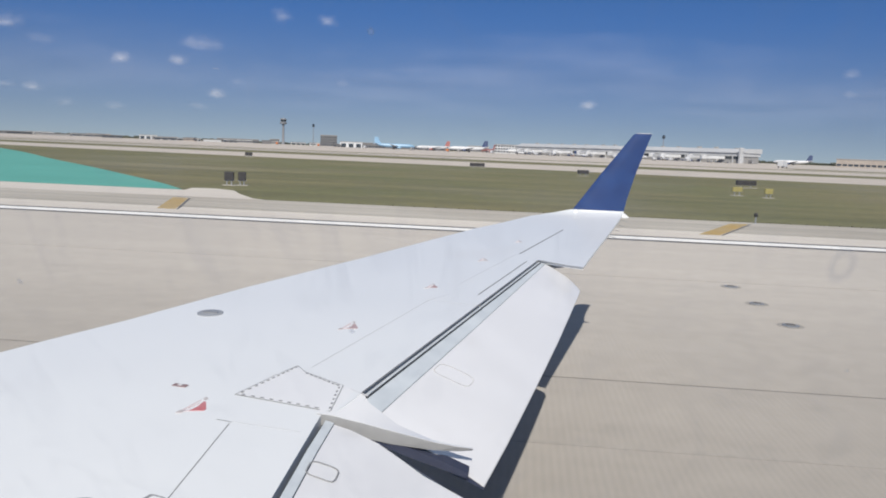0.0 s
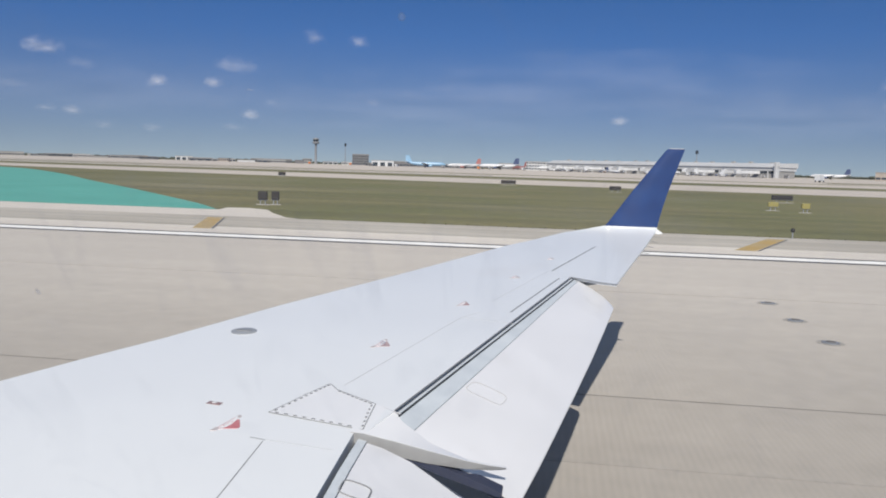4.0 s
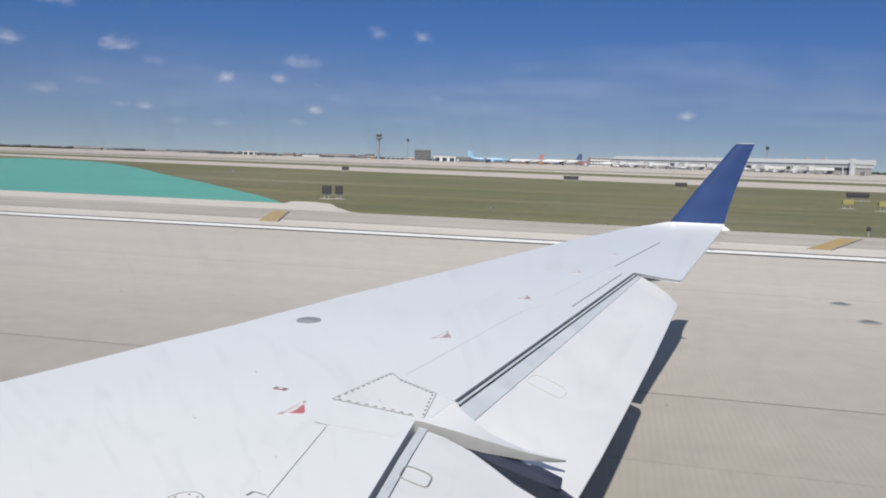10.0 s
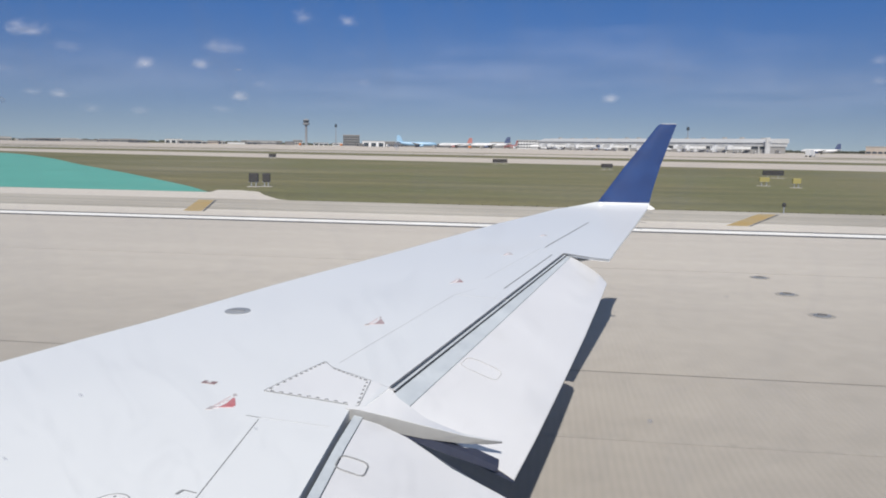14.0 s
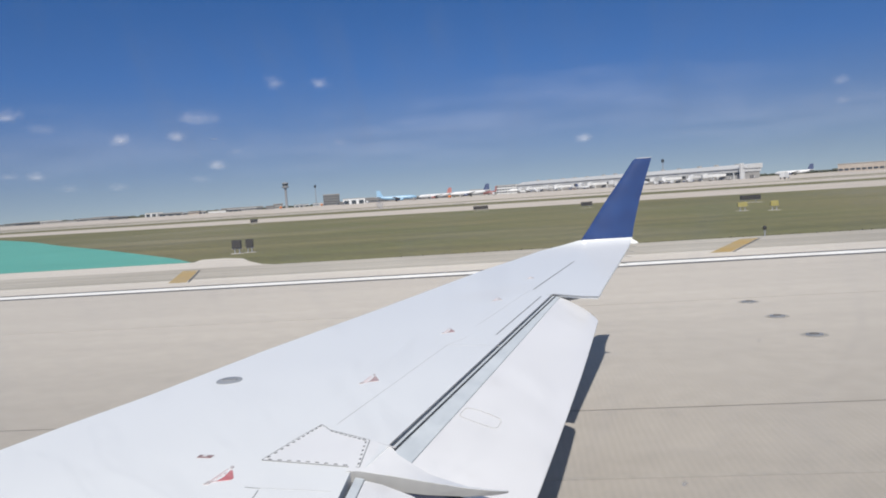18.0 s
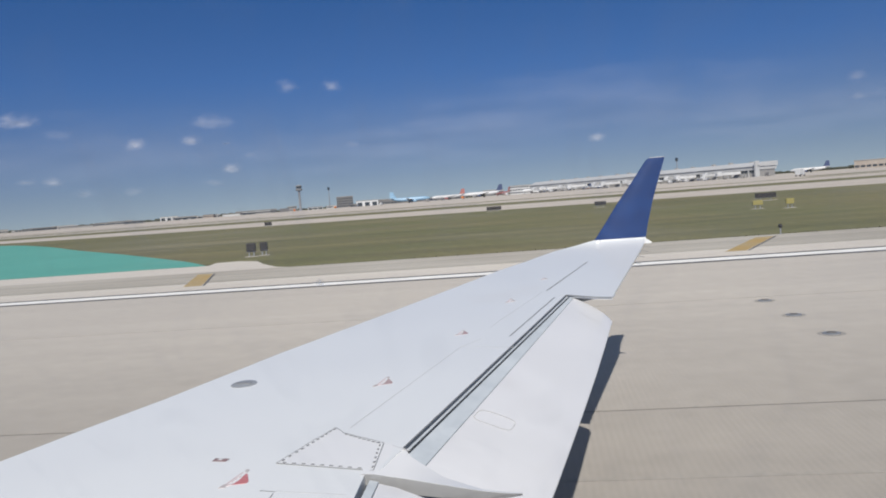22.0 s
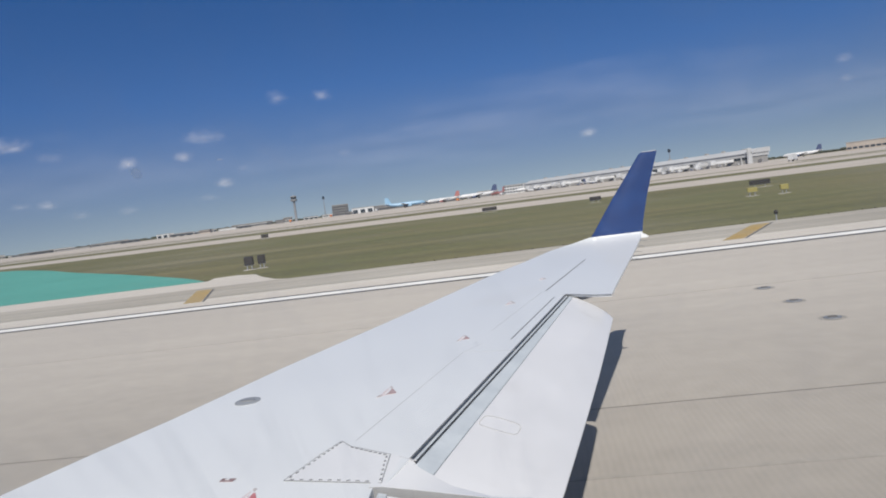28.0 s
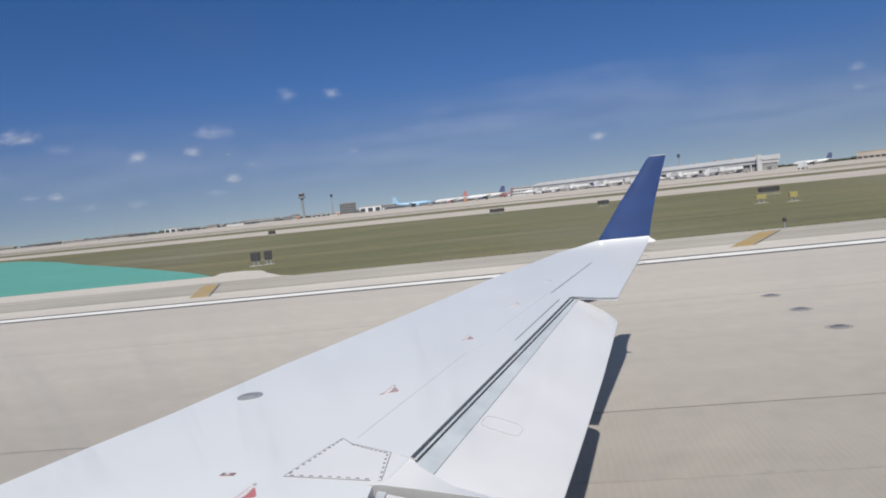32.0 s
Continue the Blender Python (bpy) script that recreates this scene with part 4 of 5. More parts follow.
def control_tower(az, d, h):
    t = thing("control_tower", "tall slender airport control tower with a wide dark glazed cab", "control tower", at=place(az, d))
    v, f = loft([circle(4.0, 0, 16), circle(2.7, 4, 16), circle(2.2, h * 0.72, 16), circle(3.6, h * 0.78, 16)])
    part("shaft", mesh("shaft", v, f, MAT_TOWER, True), t)
    v, f = loft([circle(6.6, h * 0.78, 16), circle(7.6, h * 0.84, 16), circle(5.6, h * 0.86, 16)])
    part("gallery", mesh("gallery", v, f, MAT_TOWER), t)
    v, f = loft([circle(5.2, h * 0.86, 12), circle(6.4, h * 0.95, 12)])
    part("cab_glazing", mesh("cab_glazing", v, f, MAT_GLASS_DARK), t)
    v, f = loft([circle(6.8, h * 0.95, 12), circle(6.4, h * 0.985, 12), circle(2.0, h, 12)])
    part("roof", mesh("roof", v, f, MAT_TOWER), t)
    v, f = tube([(0, 0, h), (0, 0, h * 1.08)], 0.3)
    part("mast", mesh("mast", v, f, MAT_STEEL), t)


control_tower(-17.4, 1750, 56)


def radar_mast(az, d, h):
    t = thing("radar_mast", "thin steel mast with a small dark radar drum on top", "mast", at=place(az, d))
    v, f = loft([circle(1.1, 0, 8), circle(0.5, h * 0.88, 8)])
    part("pole", mesh("pole", v, f, MAT_TOWER, True), t)
    v, f = loft([circle(2.2, h * 0.86, 12), circle(2.6, h * 0.92, 12), circle(1.8, h, 12)])
    part("drum", mesh("drum", v, f, MAT_GLASS_DARK), t)


radar_mast(-15.3, 1720, 46)
radar_mast(9.6, 1350, 40)


def flat_building(az, d, w, depth, h, mat, label, turn=0.0, bays=0, doors=0, roof=None, name="building", category="building"):
    b = thing(name, label, category, "distant airport buildings", at=place(az, d, turn))
    box("wall", b, mat, -w / 2, w / 2, 0, depth, 0, h, 0.0)
    box("roof", b, roof or MAT_BUILDING_GREY, -w / 2 - 0.5, w / 2 + 0.5, -0.5, depth + 0.5, h, h + 0.9, 0.1)
    if bays:
        for s in range(max(1, int(h // 5))):
            data = mesh("window", *block(0.6, w / bays - 0.6, -0.12, 0.1, 1.6 + s * 5, 4.0 + s * 5), MAT_GLASS_DARK)
            for i in range(bays):
                part("window", data, b, m=pose(-w / 2 + i * w / bays, 0, 0))
    for i in range(doors):
        x = -w / 2 + (i + 0.5) * w / doors
        box("hangar_door", b, MAT_GLASS_DARK, x - 0.32 * w / doors, x + 0.32 * w / doors, -0.15, 0.1, 0, h * 0.72)
    return b


flat_building(-14.2, 1650, 34, 20, 22, MAT_BUILDING_DARK, "dark brown office block behind the apron", bays=8)
flat_building(-18.0, 1720, 20, 20, 10, MAT_BUILDING_GREY, "low grey service building below the tower", bays=4)
flat_building(-12.6, 1290, 36, 24, 8.5, MAT_JET_WHITE, "white hangar with a dark open door", doors=3, name="hangar", category="hangar")
flat_building(-10.9, 1500, 90, 30, 9, MAT_BUILDING_DARK, "long low dark maintenance building", bays=14)
flat_building(-20.5, 1900, 95, 30, 8, MAT_BUILDING_DARK, "long dark low building by the airfield edge", bays=12)
flat_building(-23.5, 1700, 30, 20, 5, MAT_BUILDING_GREY, "long grey low shed by the airfield edge", doors=5)
flat_building(-26.4, 2000, 40, 20, 9, MAT_TERMINAL, "pale grey low shed by the airfield edge", doors=3)
flat_building(-29.5, 2300, 60, 25, 8, MAT_BUILDING_TAN, "tan low warehouse by the airfield edge", bays=9)
flat_building(-33.0, 2200, 50, 25, 7, MAT_TERMINAL, "pale grey low warehouse by the airfield edge", doors=4)
flat_building(-37.0, 2500, 70, 25, 9, MAT_BUILDING_GREY, "long grey warehouse by the airfield edge", bays=9)
flat_building(-1.0, 1420, 60, 40, 15, MAT_TERMINAL, "pale terminal wing behind parked airliners", bays=12)
flat_building(-3.4, 1500, 40, 40, 11, MAT_BUILDING_GREY, "grey terminal annexe behind parked airliners", bays=8)
flat_building(22.6, 1000, 70, 26, 9, MAT_BUILDING_TAN, "low brownish service building past the terminal", bays=12)
flat_building(26.6, 1060, 90, 26, 11, MAT_BUILDING_GREY, "low grey cargo building past the terminal", doors=9)
flat_building(31.5, 1150, 100, 26, 10, MAT_BUILDING_DARK, "low dark cargo building past the terminal", doors=9)
flat_building(37.0, 1300, 90, 26, 12, MAT_BUILDING_TAN, "low tan cargo building past the terminal", doors=7)


# scattered sheds, depots and cargo halls low on the horizon
SHEDS = (("low white shed on the far side of the airfield", MAT_JET_WHITE), ("low grey depot on the far side of the airfield", MAT_BUILDING_GREY),
         ("low dark brown hall on the far side of the airfield", MAT_BUILDING_DARK), ("low tan cargo hall on the far side of the airfield", MAT_BUILDING_TAN))
scatter = random.Random(8)
for i in range(44):
    label, mat = SHEDS[scatter.choice((0, 1, 1, 2, 2, 2, 2, 3))]
    az = scatter.uniform(-36, -6) if i < 34 else scatter.uniform(20, 38)
    flat_building(az, scatter.uniform(1350, 2300), scatter.uniform(14, 60), 16, scatter.uniform(3.0, 6.0), mat, label, scatter.uniform(-12, 12),
                  bays=scatter.choice((0, 3, 5)), doors=scatter.choice((0, 0, 3)), roof=scatter.choice((MAT_BUILDING_GREY, MAT_TERMINAL, MAT_BUILDING_DARK)))


def service_truck(az, d, mat, label):
    t = thing("service_truck", label, "truck", "apron vehicles", at=place(az, d, 70))
    box("cargo_box", t, mat, -3.5, 1.4, -1.2, 1.2, 0.9, 3.6, 0.1)
    box("cab", t, MAT_JET_WHITE, 1.6, 3.5, -1.1, 1.1, 0.6, 2.6, 0.2)
    for x in (-2.4, 2.5):
        for y in (-1.1, 1.1):
            v, f = loft([[(x + 0.45 * math.cos(a), y + o, 0.45 + 0.45 * math.sin(a)) for a in np.linspace(0, 2 * math.pi, 12, False)] for o in (-0.15, 0.15)])
            part("wheel", mesh("wheel", v, f, MAT_TYRE), t)


for i, (az, d) in enumerate(((-11.6, 1130), (-4.8, 1090), (-0.6, 1150), (3.4, 1110), (6.4, 1010), (10.2, 940), (12.8, 905), (15.4, 850), (-14.9, 1250), (17.4, 430), (-9.4, 1180), (-8.2, 1010), (-7.1, 1140), (-5.6, 960), (-2.4, 1060), (0.8, 980), (1.9, 1030), (4.6, 930), (7.7, 900), (9.1, 860), (11.4, 840), (13.9, 800), (-13.4, 1100), (-17.8, 1200))):
    service_truck(az, d, (MAT_JET_WHITE, MAT_BUILDING_GREY, MAT_BUILDING_DARK, MAT_ORANGE, MAT_JET_WHITE)[i % 5], ("white", "grey", "dark grey", "orange", "white")[i % 5] + " box truck standing on the apron")


def tree_line():
    """A far belt of woods: many overlapping rough crowns."""
    v, f = [], []
    for i in range(900):
        az = radians(-62 + 124 * i / 900 + random.uniform(-0.1, 0.1))
        d = random.uniform(2900, 3600)
        x, y = d * math.sin(az), d * math.cos(az)
        w, h = random.uniform(9, 22), random.uniform(5, 12) * (0.8 + 0.4 * noise.noise((az * 9, 0, 0)))
        k, n = len(v), 7
        for r, z in ((0.6, 0.0), (1.0, 0.45), (0.65, 0.85)):
            for j in range(n):
                a = 2 * math.pi * j / n
                q = w * r * random.uniform(0.75, 1.15)
                v.append((x + q * math.cos(a), y + q * math.sin(a), h * z * random.uniform(0.9, 1.1) - 0.1))
        v.append((x, y, h))
        for t in range(2):
            f += [(k + t * n + j, k + t * n + (j + 1) % n, k + (t + 1) * n + (j + 1) % n, k + (t + 1) * n + j) for j in range(n)]
        f += [(k + 2 * n + j, k + 2 * n + (j + 1) % n, k + 3 * n) for j in range(n)]
    return mesh("tree_line", v, f, MAT_TREES)


tagged(part("tree_line", tree_line()), "low dark belt of distant trees along the horizon", "trees", kind="stuff")


# ---- clouds ----
def cloud(az, el, w, h, dense, seed, vapour, label):
    """A small fair-weather cloud at a bearing and height (degrees), its width and height in degrees."""
    d = 4300.0
    a, e = radians(az), radians(el)
    c = Vector((math.sin(a) * math.cos(e), math.cos(a) * math.cos(e), math.sin(e))) * d + Vector((0, 0, 2.5))
    half_w, half_h = 0.8 * d * math.tan(radians(w) / 2), 0.78 * d * math.tan(radians(h) / 2)
    nx, ny = 28, 18
    v, f, uv = [], [], []
    for j in range(ny + 1):
        for i in range(nx + 1):
            x, z = 2 * i / nx - 1, 2 * j / ny - 1
            rr = min(1.0, math.hypot(x, z))
            lump = noise.noise((x * 2.2 + seed * 5.1, z * 2.2, seed)) * 0.5 + noise.noise((x * 5 + seed, z * 5, seed * 2.0)) * 0.25
            depth = half_w * 0.16 * math.sqrt(1 - rr * rr) * (1 + lump)
            v.append((x * half_w * 1.25, -depth, (z * 1.5 + 0.25) * half_h * 1.2))
            uv.append((x, z * (1.0 if z > 0 else 1.5)))
    for j in range(ny):
        for i in range(nx):
            k = j * (nx + 1) + i
            f.append((k, k + 1, k + nx + 2, k + nx + 1))
    v = [Matrix.Rotation(-a, 3, "Z") @ Vector(p) for p in v]
    me = bpy.data.meshes.new("cloud")
    me.from_pydata([tuple(p) for p in v], [], f)
    layer = me.uv_layers.new(name="spread")
    for lp in me.loops:
        layer.data[lp.index].uv = uv[lp.vertex_index]
    me.materials.append(vapour)
    me.polygons.foreach_set("use_smooth", [True] * len(me.polygons))
    ob = part("cloud", me, None, "", Matrix.Translation(c))
    ob.color = (1, 1, 1, dense * 0.78)
    ob.visible_shadow = False
    return tagged(ob, label, "cloud", "clouds", "structure")


CLOUDS = ((-17.6, 8.5, 1.9, 1.0, 0.27), (-14.4, 8.4, 1.8, 0.9, 0.29), (-35.0, 6.7, 3.0, 1.1, 0.42), (-32.7, 5.9, 2.1, 0.9, 0.17),
          (-28.1, 5.0, 1.7, 0.9, 0.42), (-24.4, 5.15, 1.6, 0.85, 0.40), (-23.0, 6.3, 3.6, 1.1, 0.22), (-22.0, 3.1, 1.7, 0.8, 0.35),
          (-23.1, 2.2, 2.2, 0.6, 0.15), (-35.0, 2.95, 2.0, 0.6, 0.25), (-33.3, 2.85, 2.0, 0.65, 0.28), (-31.5, 2.0, 2.4, 0.65, 0.22),
          (-28.3, 1.95, 1.7, 0.6, 0.14), (4.3, 3.4, 1.4, 0.6, 0.33), (-13.4, 4.3, 1.4, 0.6, 0.12), (-36.8, 4.3, 2.2, 0.7, 0.10),
          (-38.6, 9.3, 3.2, 1.3, 0.45), (-41.5, 6.6, 2.8, 1.0, 0.40), (-39.5, 3.6, 2.6, 0.8, 0.25), (-44.5, 4.6, 2.4, 0.8, 0.30),
          (20.9, 5.6, 1.5, 0.8, 0.16), (21.0, 4.4, 1.2, 0.5, 0.13), (-20.5, 4.0, 1.5, 0.5, 0.10))
for i, c in enumerate(CLOUDS):
    cloud(*c, i + 1, MAT_CLOUD, "small white fair-weather cloud in a blue sky")
for i, c in enumerate(((3.0, 4.8, 40.0, 4.6, 0.085), (-10.0, 3.1, 30.0, 3.4, 0.065), (17.0, 3.2, 26.0, 3.4, 0.07), (-30.0, 3.6, 28.0, 5.0, 0.075))):
    cloud(*c, i + 40, MAT_VEIL, "thin pale veil of cloud low in the sky")


# ---- the aircraft ----
RISE = math.tan(radians(3.0))
LEADING = [(0.0, -3.84), (3.147, -2.468), (3.571, -2.291), (4.0, -2.095), (4.911, -1.745), (6.071, -1.235), (7.939, -0.449),
           (9.088, 0.129), (9.25, 0.29), (9.38, 0.47), (9.45, 0.60)]
TIP_LIFT = [(8.9, 0.0), (9.2, 0.012), (9.35, 0.03), (9.45, 0.058)]


def top(y):
    return 1.8 + RISE * (y - 9.3) + lerp(TIP_LIFT, y)


def slot(y):
    """The rear border of the fixed wing in front of the flaps."""
    return 0.15 + (y - 6.365) * 0.2442 if y > 2.925 else -0.741 + (y - 2.918) * -0.032


def trailing(y):
    return 0.494 + (y - 6.154) * 0.2115


airplane = thing("airplane", "white regional jet with blue winglet and lowered flaps on the runway", "airplane")


def wing_section(y, rear, rear_thick):
    xl, z, c = lerp(LEADING, y) - 0.012, top(y), rear - lerp(LEADING, y) + 0.012
    th = 0.045 + 0.065 * c
    up = [(xl + u * c, y, z) for u in (0, 0.04, 0.1, 0.25, 0.5, 0.75, 0.9)] + [(rear, y, z)]
    low = [(rear, y, z - rear_thick), (xl + 0.6 * c, y, z - th * 0.85), (xl + 0.3 * c, y, z - th), (xl + 0.08 * c, y, z - th * 0.75)]
    nose = [(xl - 0.011, y, z - th * 0.5), (xl - 0.017, y, z - th * 0.32), (xl - 0.014, y, z - th * 0.15), (xl - 0.006, y, z - 0.005)]
    return up + low + nose


def leading_edge(ys, parent):
    """A grey strip added round the wing nose, drawn as its dark outline."""
    rings = []
    for y in ys:
        p = wing_section(y, lerp(LEADING, y) + 1.5, 0.02)[-3:]
        rings.append([(x - 0.002, b, z + 0.0012) for x, b, z in p] + [(x + 0.002, b, z - 0.003) for x, b, z in reversed(p)])
    part("leading_edge", mesh("leading_edge", *loft(rings), MAT_NOSE), parent, "thin grey outline strip along the leading edge")


def wing_panel(label, ys, rear, rear_thick):
    v, f = loft([wing_section(y, rear(y), rear_thick) for y in ys])
    me = mesh("wing_panel", v, f, MAT_WHITE, True)
    panel = part("wing_panel", me, airplane, label)
    leading_edge(ys, panel)
    return panel


inner = wing_panel("white inboard wing skin", [0.1, 0.8, 1.5, 2.2, 2.925], lambda y: slot(min(y, 2.9)), 0.05)
middle = wing_panel("white middle wing skin with faint panel seams", [2.925, 3.147, 3.571, 4.0, 4.911, 5.5, 6.071, 6.37],
                    lambda y: slot(max(y, 2.93)), 0.03)
outer = wing_panel("white outboard wing skin", [6.37, 7.0, 7.939, 8.5, 9.088, 9.17, 9.25, 9.32, 9.38, 9.42, 9.45], trailing, 0.018)

# dark sheet behind the fixed wing, added for the shade in the cove
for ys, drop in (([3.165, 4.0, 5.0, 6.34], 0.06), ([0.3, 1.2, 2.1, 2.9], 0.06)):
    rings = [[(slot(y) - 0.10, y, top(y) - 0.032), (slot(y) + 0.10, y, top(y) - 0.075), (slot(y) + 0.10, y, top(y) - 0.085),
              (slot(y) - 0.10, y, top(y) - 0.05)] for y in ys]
    part("flap_cove", mesh("flap_cove", *loft(rings), MAT_GAP), airplane, "dark sheet for the shade in the flap cove")
    rings = [[(slot(y) + 0.014, y, top(y) - 0.007), (slot(y) + 0.027, y, top(y) - 0.010), (slot(y) + 0.027, y, top(y) - 0.02),
              (slot(y) + 0.013, y, top(y) - 0.02)] for y in ys]
    if ys[0] > 2:
        part("flap_vane", mesh("flap_vane", *loft(rings), MAT_BARE), airplane, "narrow pale grey flap vane")

OUT_TE = [(2.85, -0.118, 1.18), (3.3, -0.016, 1.234), (4.0, 0.117, 1.288), (5.0, 0.300, 1.368), (6.3, 0.518, 1.478), (6.36, 0.526, 1.482)]


def out_te(y):
    return lerp([(a, b) for a, b, _ in OUT_TE], y), lerp([(a, c) for a, _, c in OUT_TE], y)


def in_te(y):
    return -0.095 + (y - 2.78) * 0.03, 1.21 + (y - 2.78) * RISE


def flap_rings(ys, te, start, parts):
    """Two lofts, the bare leading strip and the painted body."""
    strip, body = [], []
    for y in ys:
        x0, z0 = slot(y) + start, top(y) - 0.012
        x1, z1 = te(y)
        c, drop = x1 - x0, z0 - z1

        def at(u, x0=x0, z0=z0, c=c, drop=drop):
            return x0 + u * c, z0 - drop * (0.42 * u + 0.58 * u ** 1.6)
        us = lerp(parts, y) / c
        a = [at(u) for u in (0, us * 0.5, us)]
        strip.append([(x, y, z) for x, z in a] + [(a[2][0], y, a[2][1] - 0.03), (a[0][0] + 0.01, y, a[0][1] - 0.03)])
        us2 = us + 0.005 / c
        b = [at(u) for u in (us2, us2 + 0.1, 0.35, 0.5, 0.65, 0.8, 0.92, 1.0)]
        low = [(x1, z1 - 0.007), (at(0.6)[0], at(0.6)[1] - 0.045), (b[0][0], b[0][1] - 0.055)]
        body.append([(x, y, z + 0.001) for x, z in b] + [(x, y, z) for x, z in low])
    return strip, body


ys_out = [2.965, 3.3, 3.7, 4.2, 4.8, 5.4, 5.8, 6.08, 6.33]
strip, body = flap_rings(ys_out, out_te, 0.038, [(2.9, 0.092), (4.0, 0.076), (5.0, 0.056), (6.32, 0.028)])
# the outer end is cut slantwise, its rear corner rounded off
for ring in (strip, body):
    cut = [(p, 0.15 * min(1.0, max(0.0, (p[0] - 0.20) / 0.31))) for p in ring[-1]]
    ring[-1] = [(x - 0.19 * c - 0.02 * max(0.0, (x - 0.44) / 0.08), y - c, z - (0.052 + 0.2 * c) * c) for (x, y, z), c in cut]
flap_out = part("outboard_flap", mesh("outboard_flap", *loft(body), MAT_FLAP, True), airplane, "white lowered outboard flap")
part("leading_strip", mesh("leading_strip", *loft(strip), MAT_BARE, True), flap_out, "bare bluish metal strip")
# dark sheet added over the flap end, standing for the fairing's shadow
plate = [(x, y - 0.004 - e, z - 0.003) for e in (0.0, 0.004) for x, y, z in body[0]]
n = len(body[0])
part("end_plate", mesh("end_plate", plate, [tuple(range(n)), tuple(range(2 * n - 1, n - 1, -1))] + [(i, (i + 1) % n, n + (i + 1) % n, n + i) for i in range(n)], MAT_TRACK),
     flap_out, "dark sheet over the shaded flap end")
ys_in = [0.4, 1.0, 1.6, 2.2, 2.6, 2.77]
strip, body = flap_rings(ys_in, in_te, 0.018, [(0.0, 0.034), (3.0, 0.034)])
body[-1] = [(x, y + 0.125 * min(1.0, max(0.0, (-0.30 - x) / 0.25)) - 0.03, z) for x, y, z in body[-1]]
strip[-1] = [(x, y + 0.115, z) for x, y, z in strip[-1]]
flap_in = part("inboard_flap", mesh("inboard_flap", *loft(body), MAT_FLAP, True), airplane, "white lowered inboard flap")
part("leading_strip", mesh("leading_strip", *loft(strip), MAT_BARE, True), flap_in, "bare bluish metal strip")

# fairing over the flap track
FAIR = [(-0.755, 2.895, 3.225, 1.4685, 0.045), (-0.70, 2.895, 3.21, 1.4655, 0.052), (-0.64, 2.90, 3.185, 1.452, 0.058), (-0.586, 2.905, 3.09, 1.441, 0.064),
        (-0.45, 2.91, 3.0, 1.412, 0.056), (-0.293, 2.92, 2.95, 1.378, 0.036), (-0.20, 2.93, 2.948, 1.363, 0.022), (-0.142, 2.94, 2.952, 1.356, 0.010)]
FAR_EDGE = [(-0.755, 1.4825), (-0.70, 1.482), (-0.64, 1.478), (-0.586, 1.460), (-0.45, 1.408), (-0.293, 1.372), (-0.2, 1.360), (-0.142, 1.355)]
rings, side = [], []
for x, y0, y1, z, t in FAIR:
    far = lerp(FAR_EDGE, x)
    rings.append([(x, y0, z), (x, y0 + (y1 - y0) * 0.3, z * 0.7 + far * 0.3), (x, y1, far), (x, y1, far - t), (x, y0 + 0.01, z - t)])
    side.append([(x, y0 - 0.003, z - 0.001), (x, y0, z - 0.001), (x, y0 + 0.01, z - t), (x, y0 + 0.007, z - t)])
fairing = part("flap_track_fairing", mesh("flap_track_fairing", *loft(rings), MAT_PANEL, True), airplane, "pointed white fairing over the flap track")
part("fairing_side", mesh("fairing_side", *loft(side), MAT_SIDE), fairing, "pale grey fairing side")
# track housing, its dark colour holding the shade below the fairing
rings = [[(x, 2.925, a), (x, 3.0, a), (x, 3.0, b), (x, 2.925, b)] for x, a, b in
         ((-0.62, 1.40, 1.385), (-0.50, 1.374, 1.345), (-0.40, 1.346, 1.308), (-0.27, 1.305, 1.270), (-0.17, 1.264, 1.240), (-0.155, 1.258, 1.244))]
part("track_body", mesh("track_body", *loft(rings), MAT_TRACK), fairing, "dark blue-grey track housing")
# winglet
def foil(x0, x1, y, z, t):
    c = x1 - x0
    up = [(0, 0), (0.06, 0.5), (0.3, 1.0), (0.6, 0.7), (1, 0.08)]
    return [(x0 + u * c, y - t * w / 2, z) for u, w in up] + [(x0 + u * c, y + t * w / 2, z) for u, w in reversed(up[1:])]


steps = [(0.6, 1.2, 9.45, 1.866, 0.055), (0.70, 1.228, 9.475, 2.0, 0.05), (0.89, 1.305, 9.52, 2.27, 0.045), (1.09, 1.395, 9.56, 2.53, 0.038),
         (1.265, 1.480, 9.598, 2.765, 0.03), (1.30, 1.487, 9.60, 2.79, 0.018)]
part("winglet", mesh("winglet", *loft([foil(*s) for s in steps]), MAT_BLUE, True), airplane, "blue swept winglet")
v, f = loft([foil(0.56, 1.18, 9.425, 1.79, 0.07), foil(0.59, 1.195, 9.445, 1.84, 0.062), foil(0.598, 1.2, 9.4495, 1.8655, 0.057)])
part("winglet_root", mesh("winglet_root", v, f, MAT_WHITE, True), airplane, "white winglet root")
v, f = loft([foil(1.3, 1.487, 9.60, 2.7902, 0.02), foil(1.32, 1.486, 9.60, 2.797, 0.012)])
part("winglet_cap", mesh("winglet_cap", v, f, MAT_GREY), airplane, "pale grey winglet cap")
v, f = loft([circle(0.03, -0.01, 14, 0.63, 9.39), circle(0.028, 0.012, 14, 0.63, 9.39), circle(0.016, 0.024, 14, 0.635, 9.39)])
v = [(x, y, z + top(9.39)) for x, y, z in v]
part("navigation_light", mesh("navigation_light", v, f, MAT_PANEL, True), airplane, "small clear wingtip light")


